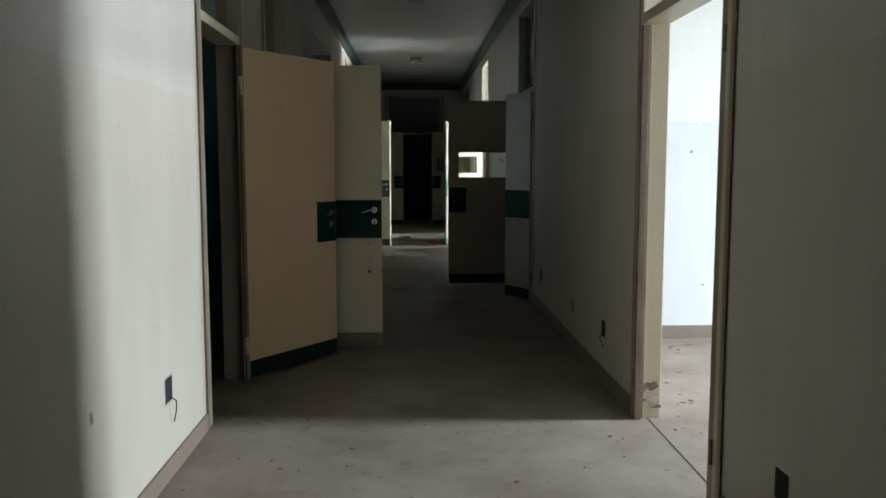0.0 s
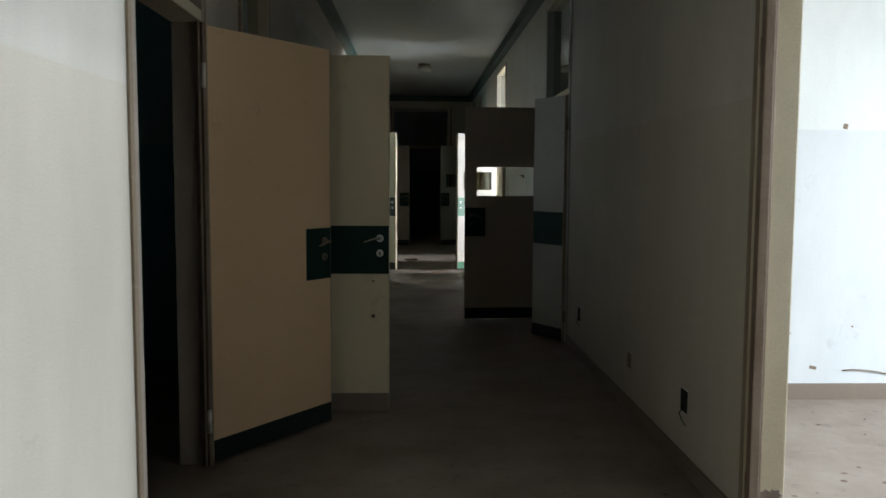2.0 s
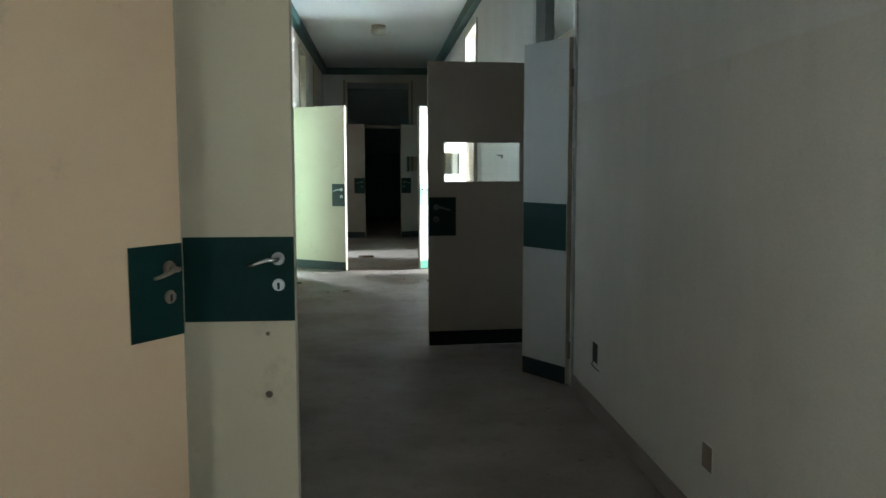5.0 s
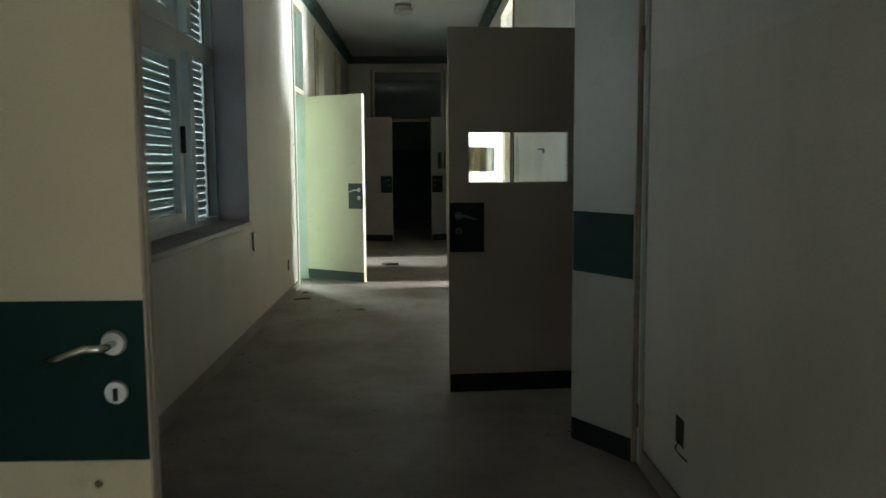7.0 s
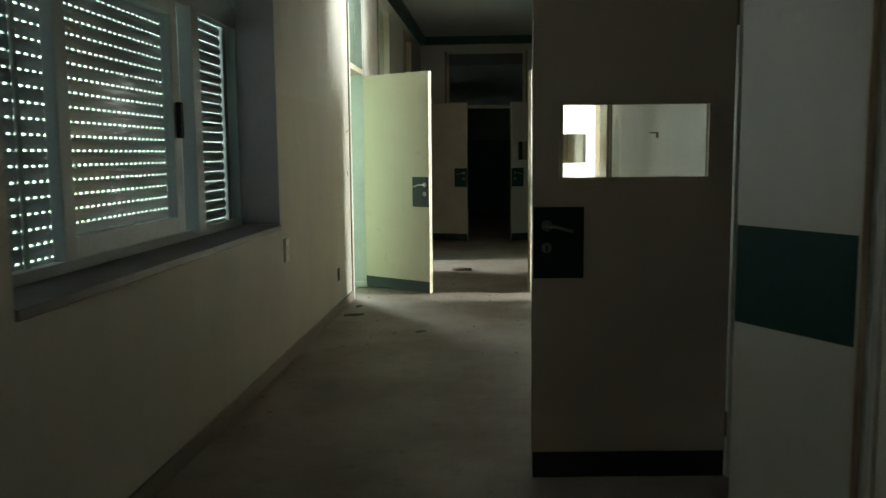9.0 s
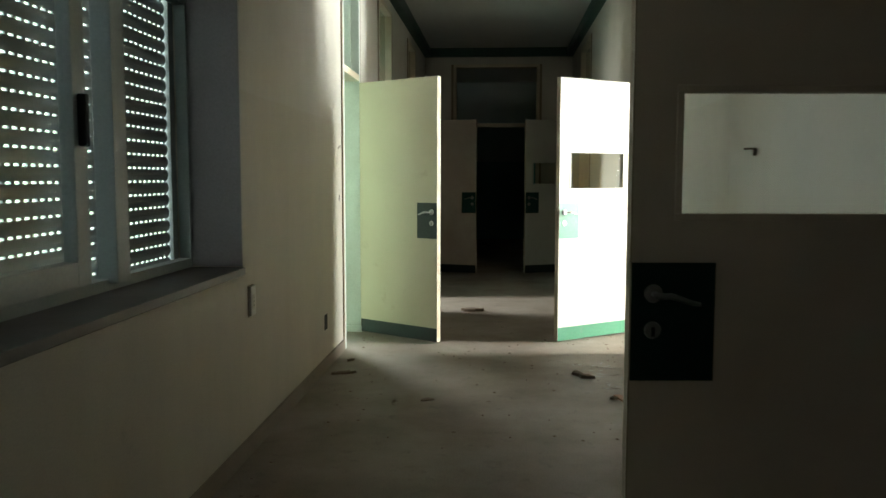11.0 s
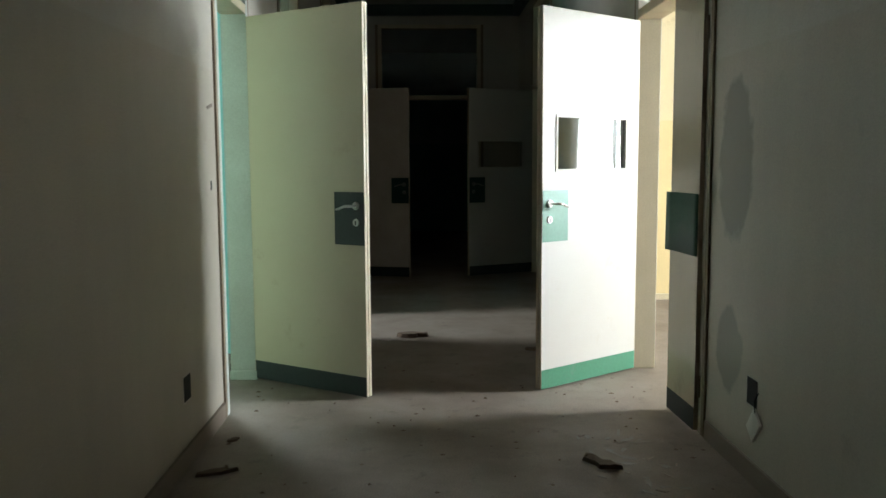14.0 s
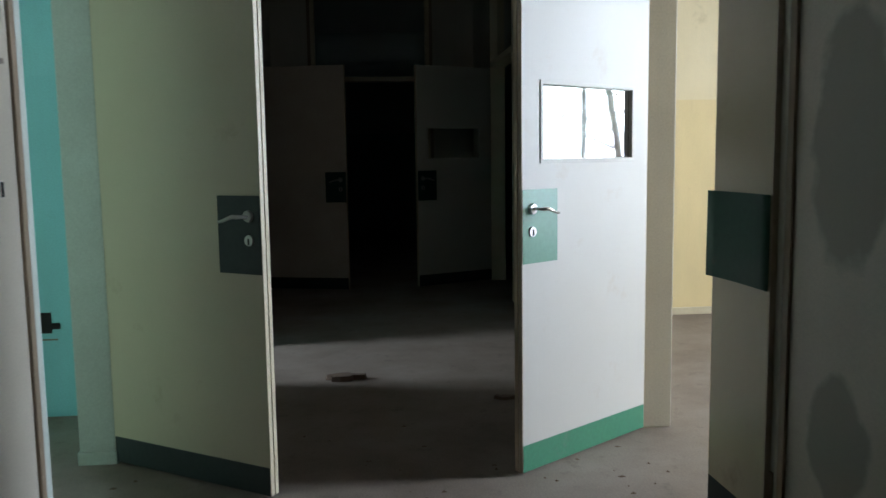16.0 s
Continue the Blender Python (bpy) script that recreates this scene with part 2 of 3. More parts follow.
M_ALU = material("aluminium_plate", (0.66, 0.66, 0.64), rough=0.4, metal=0.6, bump=0.0)
M_BLACK = material("black_void", (0.008, 0.008, 0.008), rough=0.8, bump=0.0)
M_PLASTIC = material("ivory_plastic", (0.66, 0.62, 0.52), rough=0.4, bump=0.0)
M_WHITEPLASTIC = material("aged_white_plastic", (0.78, 0.76, 0.69), rough=0.4, bump=0.0)
M_STEEL = material("rusty_steel", (0.25, 0.20, 0.15), (0.16, 0.09, 0.05), rough=0.6, metal=0.4, scale=25)
M_WINFRAME = material("window_grey_enamel", (0.34, 0.38, 0.37), (0.26, 0.30, 0.29), rough=0.4, scale=14)
M_SHUTTER = material("shutter_slat_plastic", (0.38, 0.41, 0.41), (0.30, 0.325, 0.325), rough=0.5, scale=9, random_tint=0.12)
M_SILL = material("sill_marble", (0.10, 0.084, 0.078), (0.07, 0.057, 0.052), rough=0.45, scale=10)
M_DEBRIS = material("fallen_plaster_debris", (0.16, 0.11, 0.07), (0.08, 0.05, 0.035), rough=0.9, scale=30, random_tint=0.3)
M_PLASTER = material("plaster_crumbs", (0.55, 0.52, 0.46), (0.35, 0.32, 0.28), rough=0.9, scale=30, random_tint=0.3)
M_WOODSTRIP = material("broken_reddish_wood", (0.30, 0.13, 0.06), (0.20, 0.08, 0.04), rough=0.6, scale=12)


def glass_material(name, ior):
    mat = bpy.data.materials.new(name)
    mat.use_nodes = True
    nt = mat.node_tree
    bsdf = nt.nodes["Principled BSDF"]
    bsdf.inputs["Base Color"].default_value = (0.95, 0.98, 0.96, 1)
    bsdf.inputs["Roughness"].default_value = 0.03
    bsdf.inputs["Transmission Weight"].default_value = 1.0
    bsdf.inputs["IOR"].default_value = ior
    return mat


M_GLASS = glass_material("clear_glass", 1.45)
M_DUSTY_GLASS = glass_material("old_window_glass", 1.08)

# ---- builders ----


def box(bm, x0, x1, y0, y1, z0, z1, bevel=0.0):
    made = bmesh.ops.create_cube(bm, size=1)["verts"]
    for v in made:
        v.co = Vector(((x0 + x1) / 2 + v.co.x * (x1 - x0), (y0 + y1) / 2 + v.co.y * (y1 - y0), (z0 + z1) / 2 + v.co.z * (z1 - z0)))
    if bevel:
        edges = list({e for v in made for e in v.link_edges})
        bmesh.ops.bevel(bm, geom=edges, offset=bevel, segments=2, affect="EDGES", profile=0.6)
    return bm


def boxes(*dims, bevel=0.0):
    bm = bmesh.new()
    for d in dims:
        box(bm, *d, bevel=bevel)
    return bm


def tube(bm, path, radius, sides=10, flat=1.0):
    """A rod of round or flattened section along the points of path."""
    rings = []
    for i, p in enumerate(path):
        p = Vector(p)
        ahead = Vector(path[min(i + 1, len(path) - 1)]) - Vector(path[max(i - 1, 0)])
        ahead.normalize()
        up = Vector((0, 0, 1)) if abs(ahead.z) < 0.9 else Vector((1, 0, 0))
        a = ahead.cross(up).normalized()
        b = ahead.cross(a).normalized()
        r = radius[i] if isinstance(radius, (list, tuple)) else radius
        rings.append([bm.verts.new(p + r * (math.cos(k * math.tau / sides) * a + flat * math.sin(k * math.tau / sides) * b)) for k in range(sides)])
    for r0, r1 in zip(rings, rings[1:]):
        for k in range(sides):
            bm.faces.new((r0[k], r0[(k + 1) % sides], r1[(k + 1) % sides], r1[k]))
    bm.faces.new(rings[0][::-1])
    bm.faces.new(rings[-1])
    return bm


def mesh_of(name, bm, mat, smooth=False):
    bmesh.ops.recalc_face_normals(bm, faces=bm.faces)
    me = bpy.data.meshes.new(name)
    bm.to_mesh(me)
    bm.free()
    me.materials.append(mat)
    if smooth:
        for p in me.polygons:
            p.use_smooth = True
    return me


def part(name, bm, mat, parent, label="", smooth=False):
    ob = new(name, mesh_of(name, bm, mat, smooth))
    ob.parent = parent
    if label:
        tagged(ob, label)
    return ob


def thing(name, bm, mat, label, category, group="", kind="", m=None, smooth=False):
    ob = new(name, mesh_of(name, bm, mat, smooth))
    if m is not None:
        ob.matrix_world = m
    return tagged(ob, label, category, group, kind)


def empty_thing(name, m, label, category, group="", kind=""):
    ob = new(name)
    ob.empty_display_size = 0.1
    ob.matrix_world = m
    return tagged(ob, label, category, group, kind)


def structure(name, bm, mat, label=""):
    return tagged(new(name, mesh_of(name, bm, mat)), label, name.split("_")[0], "", "structure")


# ---- the shell ----
XL, XR = -1.10, 1.155
TL = TR = 0.12
H = 3.26
DOOR_H, HEAD = 2.06, 2.10
TOP = 3.02
Y0, Y1 = -2.5, 20.0

structure("floor", boxes((-5.2, 6.6, Y0 - 0.3, 24.65, -0.12, 0)), M_FLOOR, "worn beige-grey linoleum floor with dust and stains")
structure("ceiling", boxes((-1.46, 6.6, Y0 - 0.3, 24.65, H, H + 0.12), (-5.2, -1.46, Y0 - 0.3, 7.45, H, H + 0.12), (-5.2, -1.46, 12.15, 24.65, H, H + 0.12)), M_CEILING, "dull white painted plaster ceiling")

# openings along each side: first y, last y, bottom, top
LEFT = [(4.06, 5.05, 0, TOP), (5.87, 6.77, 0, TOP), (8.05, 10.82, 0.88, 2.77), (13.22, 13.965, 0, TOP), (15.05, 15.98, 0, TOP), (17.55, 18.45, 0, TOP)]
RIGHT = [(2.94, 4.18, 0, TOP), (7.94, 9.20, 0, TOP), (12.84, 14.12, 0, TOP), (17.35, 18.62, 0, TOP)]


def side_wall(name, x0, x1, y0, y1, holes, mat, label):
    dims, y = [], y0
    for a, b, lo, hi in holes:
        dims.append((x0, x1, y, a, 0, H))
        if lo > 0:
            dims.append((x0, x1, a, b, 0, lo))
        if hi < H:
            dims.append((x0, x1, a, b, hi, H))
        y = b
    dims.append((x0, x1, y, y1, 0, H))
    return structure(name, boxes(*dims), mat, label)


side_wall("wall_left_first", XL - TL, XL, Y0, 7.4, LEFT[:2], M_WALL, "scuffed cream painted corridor wall")
side_wall("wall_left_window", XL - 0.36, XL, 7.4, 12.0, LEFT[2:3], M_WALL, "scuffed cream painted wall with a deep window recess")
side_wall("wall_left_last", XL - TL, XL, 12.0, Y1, LEFT[3:], M_WALL, "scuffed cream painted corridor wall")
side_wall("wall_right", XR, XR + TR, Y0, Y1, RIGHT, M_WALL_DAMP, "scuffed cream painted corridor wall with damp marks")
# added out of view, to close the shell behind the start
structure("wall_back", boxes((XL, XR, Y0 - 0.15, Y0, 0, H)), M_WALL, "cream painted corridor end wall")
# end of the corridor: a doorway with a transom
structure("wall_end", boxes((XL, -0.66, Y1, Y1 + 0.12, 0, H), (0.66, XR, Y1, Y1 + 0.12, 0, H), (-0.66, 0.66, Y1, Y1 + 0.12, TOP, H)), M_WALL, "cream painted wall around the far doorway")
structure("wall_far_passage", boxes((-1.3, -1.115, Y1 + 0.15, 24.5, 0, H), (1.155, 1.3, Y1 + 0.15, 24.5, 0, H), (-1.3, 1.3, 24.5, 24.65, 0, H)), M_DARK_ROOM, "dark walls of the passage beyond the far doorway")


def room(name, x0, x1, y0, y1, mat, window=None, label=""):
    """The three outer walls of a side room; window: first y, last y, bottom, top, in its outside wall."""
    far = x1 if abs(x0) < abs(x1) else x0
    out0, out1 = (far, far + 0.15) if far > 0 else (far - 0.15, far)
    lo, hi = min(x0, x1), max(x0, x1)
    dims = [(lo, hi, y0 - 0.1, y0, 0, H), (lo, hi, y1, y1 + 0.1, 0, H)]
    if window:
        a, b, c, d = window
        dims += [(out0, out1, y0 - 0.1, a, 0, H), (out0, out1, b, y1 + 0.1, 0, H), (out0, out1, a, b, 0, c), (out0, out1, a, b, d, H)]
    else:
        dims.append((out0, out1, y0 - 0.1, y1 + 0.1, 0, H))
    structure("wall_" + name, boxes(*dims), mat, label)


room("first_room", XR + TR, 6.3, 0.6, 6.15, M_WHITE_ROOM, (3.66, 4.58, 0.95, 3.1), "white painted walls of a bright side room")
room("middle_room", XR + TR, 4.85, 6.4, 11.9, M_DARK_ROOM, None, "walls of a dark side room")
room("yellow_room", XR + TR, 6.3, 12.1, 16.6, M_YELLOW_ROOM, (13.13, 14.25, 0.95, 3.1), "pale yellow painted walls of a bright side room")
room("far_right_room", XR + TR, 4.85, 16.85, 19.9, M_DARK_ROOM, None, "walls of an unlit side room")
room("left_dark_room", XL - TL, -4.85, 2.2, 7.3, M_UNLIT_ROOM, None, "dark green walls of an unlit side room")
# dark wall colour here keeps bounce light out of the corridor
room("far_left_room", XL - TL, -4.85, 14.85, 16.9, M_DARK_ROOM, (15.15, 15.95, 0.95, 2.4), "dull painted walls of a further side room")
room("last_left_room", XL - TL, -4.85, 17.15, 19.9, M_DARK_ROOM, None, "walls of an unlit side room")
# the turquoise room has its window in its far wall
structure("wall_teal_room", boxes((-4.85, -2.45, 14.6, 14.7, 0, H), (-1.72, XL - TL, 14.6, 14.7, 0, H), (-2.45, -1.72, 14.6, 14.7, 0, 0.95), (-2.45, -1.72, 14.6, 14.7, 2.6, H)), M_TEAL_ROOM, "turquoise painted wall of a side room")
# walls out of view, their green chosen to tint light bounced onto the door
structure("wall_green_room", boxes((-5.0, -4.85, 12.2, 14.7, 0, H), (-4.85, XL - TL, 12.2, 12.3, 0, H)), M_PALE_GREEN, "pale green painted walls of the same side room")


def room_window(name, x, y0, y1, mullion, label):
    ob = empty_thing(name, pose(x, 0, 0), label, "window", "", "structure")
    w = 0.05
    part("window_frame", boxes((-0.03, 0.03, y0, y0 + w, 0.95, 3.1), (-0.03, 0.03, y1 - w, y1, 0.95, 3.1), (-0.03, 0.03, y0 + w, y1 - w, 0.95, 0.95 + w), (-0.03, 0.03, y0 + w, y1 - w, 3.1 - w, 3.1), (-0.03, 0.03, mullion - w / 2, mullion + w / 2, 0.95 + w, 3.1 - w)), M_WINFRAME, ob)
    part("window_sill", boxes((-0.12 if x > 0 else -0.05, 0.05 if x > 0 else 0.12, y0, y1, 0.91, 0.948)), M_SILL, ob)
    return ob


room_window("window_2", 6.35, 3.66, 4.58, 4.12, "enamelled window of the bright side room")
room_window("window_3", 6.35, 13.13, 14.25, 13.61, "enamelled window of the yellow room")


def skirting(name, spans, x0, x1, mat=None, height=0.085):
    structure(name, boxes(*[(x0, x1, a, b, 0, height) for a, b in spans], bevel=0.003), mat or M_BASE, "low tan stone baseboard with grime")


skirting("baseboard_left", [(Y0, 4.01), (5.10, 5.82), (6.82, 13.17), (14.01, 15.0), (16.03, 17.5), (18.5, Y1)], XL, XL + 0.014)
skirting("baseboard_right", [(Y0, 2.89), (4.23, 7.89), (9.25, 12.79), (14.17, 17.3), (18.67, Y1)], XR - 0.014, XR)
structure("baseboard_first_room", boxes((XR + TR, 6.3, 6.136, 6.15, 0, 0.10), bevel=0.003), M_BASE, "tan stone baseboard in the bright room")
structure("baseboard_yellow_room", boxes((XR + TR, 6.3, 16.586, 16.6, 0, 0.055), bevel=0.003), M_FRAME, "low cream baseboard in the yellow room")
structure("trim_cornice_left", boxes((XL, XL + 0.09, Y0, Y1, H - 0.13, H)), M_CORNICE, "dark green painted ceiling cornice")
structure("trim_cornice_right", boxes((XR - 0.09, XR, Y0, Y1, H - 0.13, H)), M_CORNICE, "dark green painted ceiling cornice")
structure("trim_cornice_end", boxes((XL + 0.09, XR - 0.09, Y1 - 0.09, Y1, H - 0.13, H)), M_CORNICE, "dark green painted ceiling cornice")

# ---- door frames with transoms ----


def door_frame(name, x0, x1, y0, y1, label, mat=None, trim_mat=None):
    """A steel frame lining one opening: two jambs, a head bar, a top bar and a glazed transom."""
    ob = empty_thing(name, pose((x0 + x1) / 2, (y0 + y1) / 2, 0), label, "door frame", "", "structure")
    hx, hy, w = (x1 - x0) / 2 + 0.012, (y1 - y0) / 2, 0.045
    for s in (-1, 1):
        a, b = sorted((s * hy, s * (hy - w)))
        part("jamb", boxes((-hx, hx, a, b, 0, TOP), bevel=0.006), mat or M_FRAME, ob)
        face = sorted((s * hy, s * (hy + 0.035)))
        for side in (-1, 1):
            xs = sorted((side * hx, side * (hx - 0.011)))
            part("architrave", boxes((xs[0], xs[1], face[0], face[1], 0, TOP), bevel=0.003), trim_mat or M_FRAME_DARK, ob)
    part("head_bar", boxes((-hx, hx, -hy + w, hy - w, DOOR_H + 0.012, DOOR_H + 0.065), bevel=0.006), M_FRAME, ob)
    part("top_bar", boxes((-hx, hx, -hy + w, hy - w, TOP - 0.045, TOP), bevel=0.006), M_FRAME, ob)
    pane = part("transom_pane", boxes((-0.003, 0.003, -hy + w, hy - w, DOOR_H + 0.065, TOP - 0.045)), M_GLASS, ob, "dusty glass pane")
    pane.visible_shadow = False
    return ob


door_frame("door_frame_1", XL - TL, XL, *LEFT[0][:2], "cream steel door frame with a glazed transom, chipped enamel", M_FRAME_GREY)
door_frame("door_frame_2", XL - TL, XL, *LEFT[1][:2], "cream steel door frame with a glazed transom")
teal_frame = door_frame("door_frame_3", XL - TL, XL, *LEFT[3][:2], "pale steel door frame with a green-lit transom", M_FRAME_PALE)
part("jamb_foot", boxes((-0.078, 0.078, 0.315, 0.374, 0.0, 0.055), bevel=0.006), M_FRAME_PALE, teal_frame)
door_frame("door_frame_4", XL - TL, XL, *LEFT[4][:2], "cream steel door frame of a further room")
bare_frame = door_frame("door_frame_5", XR, XR + TR, *RIGHT[0][:2], "rusty cream steel door frame without its door")
part("door_stop", boxes((XR - 0.002 - 1.215, XR + 0.05 - 1.215, 2.985 - 3.56, 3.065 - 3.56, 0, DOOR_H), bevel=0.006), M_FRAME_DARK, bare_frame, "rusty brown door stop")
part("door_stop", boxes((XR - 0.020 - 1.215, XR + 0.018 - 1.215, 4.095 - 3.56, 4.134 - 3.56, 0, DOOR_H), (XR + 0.024 - 1.215, XR + 0.034 - 1.215, 4.115 - 3.56, 4.134 - 3.56, 0, DOOR_H), bevel=0.004), M_STEEL, bare_frame, "rusty brown door stop")
door_frame("door_frame_6", XR, XR + TR, *RIGHT[1][:2], "cream steel door frame with a dark transom", M_FRAME_PALE, M_GREYGREEN)
door_frame("door_frame_7", XR, XR + TR, *RIGHT[2][:2], "off-white steel door frame of the yellow room", M_FRAME_CREAM)
door_frame("door_frame_8", XR, XR + TR, *RIGHT[3][:2], "cream steel door frame in the dark passage")
door_frame("door_frame_9", XL - TL, XL, *LEFT[5][:2], "cream steel door frame in the dark passage")
end_frame = door_frame("door_frame_10", -0.06, 0.06, -0.66, 0.66, "steel door frame with a glazed transom at the corridor end")
end_frame.matrix_world = pose(0, Y1 + 0.06, 0, 0, 0, 90)

# ---- door leaves ----


def handle(parent, x, z, side, towards, mat=None, with_key=True):
    """A lever on a round rose and a round keyhole plate below it, on the face side (+1/-1 along local y)."""
    f = side * 0.0215
    bm = bmesh.new()
    tube(bm, [(x, f, z), (x, f + side * 0.010, z)], [0.022, 0.019], 18)
    rose = part("rose", bm, mat or M_ALU, parent, smooth=False)
    bm = bmesh.new()
    d = towards
    tube(bm, [(x, f + side * 0.008, z), (x, f + side * 0.042, z), (x + d * 0.010, f + side * 0.050, z), (x + d * 0.028, f + side * 0.054, z + 0.001), (x + d * 0.05, f + side * 0.055, z - 0.006), (x + d * 0.072, f + side * 0.053, z - 0.014), (x + d * 0.094, f + side * 0.050, z - 0.018)], [0.008, 0.008, 0.0095, 0.0095, 0.0085, 0.0075, 0.006], 12, 0.8)
    part("lever", bm, mat or M_CHROME, parent, "curved chrome lever handle", smooth=True)
    if with_key:
        bm = bmesh.new()
        tube(bm, [(x, f, z - 0.086), (x, f + side * 0.006, z - 0.086)], [0.0205, 0.0185], 18)
        plate = part("escutcheon", bm, mat or M_ALU, parent, "round metal keyhole plate")
        a, b = sorted((f + side * 0.0055, f + side * 0.0075))
        part("keyhole", boxes((x - 0.004, x + 0.004, a, b, z - 0.100, z - 0.078)), M_BLACK, parent)


def door_leaf(name, hinge, free, label, window=False, band=0.195, levers=(1, -1), front=None, kick=True, plate_mat=None, kick_mat=None, lever_mat=None, hinges=True, lift=0.012, edge_mat=None, group="corridor doors"):
    """A flush leaf from its hinge line to its free edge. Local x runs from the hinge to the free edge, local +y is its left face."""
    dx, dy = free[0] - hinge[0], free[1] - hinge[1]
    width = math.hypot(dx, dy)
    ob = empty_thing(name, pose(hinge[0], hinge[1], 0, 0, 0, math.degrees(math.atan2(dy, dx))), label, "door", group)
    t = 0.020
    z0, z1 = lift, DOOR_H
    wx0, wx1, wz0, wz1 = width - 0.108 - 0.565, width - 0.108, 1.205, 1.49
    if window:
        bm = boxes((0, wx0, -t, t, z0, z1), (wx1, width, -t, t, z0, z1), (wx0, wx1, -t, t, z0, wz0), (wx0, wx1, -t, t, wz1, z1))
    else:
        bm = boxes((0, width, -t, t, z0, z1), bevel=0.002)
    part("leaf", bm, front or M_DOOR, ob)
    for x0, x1 in ((-0.004, 0), (width, width + 0.004)):
        part("edge_strip", boxes((x0, x1, -t, -0.003, z0, z1), (x0, x1, 0.003, t, z0, z1)), edge_mat or M_EDGE, ob, "grimy edge strip")
    if window:
        pane = part("pane", boxes((wx0, wx1, -0.003, 0.003, wz0, wz1)), M_GLASS, ob, "clear vision panel")
        pane.visible_shadow = False
        for s in (-1, 1):
            a, b = sorted((s * (t - 0.010), s * (t + 0.004)))
            r = 0.012
            part("bead", boxes((wx0 - r, wx1 + r, a, b, wz1 - 0.004, wz1 + r), (wx0 - r, wx1 + r, a, b, wz0 - r, wz0 + 0.004), (wx0 - r, wx0 + 0.004, a, b, wz0 + 0.004, wz1 - 0.004), (wx1 - 0.004, wx1 + r, a, b, wz0 + 0.004, wz1 - 0.004), bevel=0.002), front or M_DOOR, ob)
    for s in (-1, 1):
        a, b = sorted((s * t, s * (t + 0.0015)))
        if band:
            lock = part("lock_plate", boxes((width - band, width, a, b, 0.818, 1.096)), plate_mat or M_GREEN, ob, "green laminate lock plate")
            if s in levers:
                handle(lock, width - 0.051, 1.024, s, -1, lever_mat)
        if kick:
            part("kick_band", boxes((0, width, a, b, z0, 0.117)), kick_mat or M_GREEN, ob, "green painted kick band")
    if hinges:
        for z in (0.22, 1.83):
            bm = bmesh.new()
            tube(bm, [(-0.012, 0.0, z - 0.05), (-0.012, 0.0, z + 0.05)], 0.009, 10)
            part("hinge", bm, M_STEEL, ob, "rusty steel hinge")
    return ob


hinged_door = door_leaf("door_1", (-1.085, 5.02), (-0.600, 5.712), "cream door with a green lock plate, standing wide open", levers=(-1,), lever_mat=M_STEEL, front=M_DOOR_WARM, kick_mat=M_SHADEDKICK)
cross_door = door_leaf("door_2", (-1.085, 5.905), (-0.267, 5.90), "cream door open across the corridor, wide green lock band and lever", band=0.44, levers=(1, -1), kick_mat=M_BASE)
door_leaf("door_3", (1.125, 9.165), (0.366, 9.11), "brownish door with a rectangular vision panel, half open", window=True, levers=(1, -1), front=M_DOOR_TAN, lever_mat=M_DULL, kick_mat=M_SHADEDKICK)
door_leaf("narrow_door_leaf", (1.130, 7.965), (0.930, 8.292), "narrow cream door leaf with a dark green band", band=0.379, levers=(), front=M_GREYGREEN, kick_mat=M_SHADEDKICK, group="narrow door leaves")
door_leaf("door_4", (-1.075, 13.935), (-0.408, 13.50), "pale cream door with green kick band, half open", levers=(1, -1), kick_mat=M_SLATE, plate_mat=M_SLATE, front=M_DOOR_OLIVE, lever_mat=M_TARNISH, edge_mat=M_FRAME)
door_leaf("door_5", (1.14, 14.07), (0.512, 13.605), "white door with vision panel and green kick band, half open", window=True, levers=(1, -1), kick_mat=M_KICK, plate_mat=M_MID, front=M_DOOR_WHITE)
peeling_leaf = door_leaf("narrow_door_leaf", (1.142, 12.875), (1.130, 13.245), "narrow cream door leaf with a peeling green band", band=0.365, levers=(), group="narrow door leaves", plate_mat=M_DEEP, front=M_LEAF_OLIVE, kick_mat=M_SHADEDKICK)
door_leaf("door_6", (1.13, 18.58), (0.40, 18.25), "cream door with vision panel in the dark passage, half open", window=True, levers=(1, -1), front=M_GREYGREEN, kick_mat=M_SHADEDKICK, lever_mat=M_DULL)
door_leaf("door_7", (-1.075, 18.42), (-0.25, 18.2), "dull brown-grey door half open in the dark passage", levers=(1, -1), front=M_FRAME_GREY, kick_mat=M_SHADEDKICK, lever_mat=M_DULL)

# rust-brown hinge stile and pale hinge knuckles of the wide open door
part("hinge_stile", boxes((-0.030, -0.006, -0.024, 0.012, 0.0, DOOR_H + 0.01), (-0.052, -0.038, -0.020, 0.010, 0.0, DOOR_H + 0.01), bevel=0.004), M_STEEL, hinged_door, "rust-brown hinge stile")
for z in (0.22, 1.83):
    bm = bmesh.new()
    tube(bm, [(-0.034, -0.030, z - 0.055), (-0.034, -0.030, z + 0.055)], 0.012, 12)
    part("hinge_knuckle", bm, M_PLASTIC, hinged_door, "pale enamelled hinge knuckle", smooth=True)

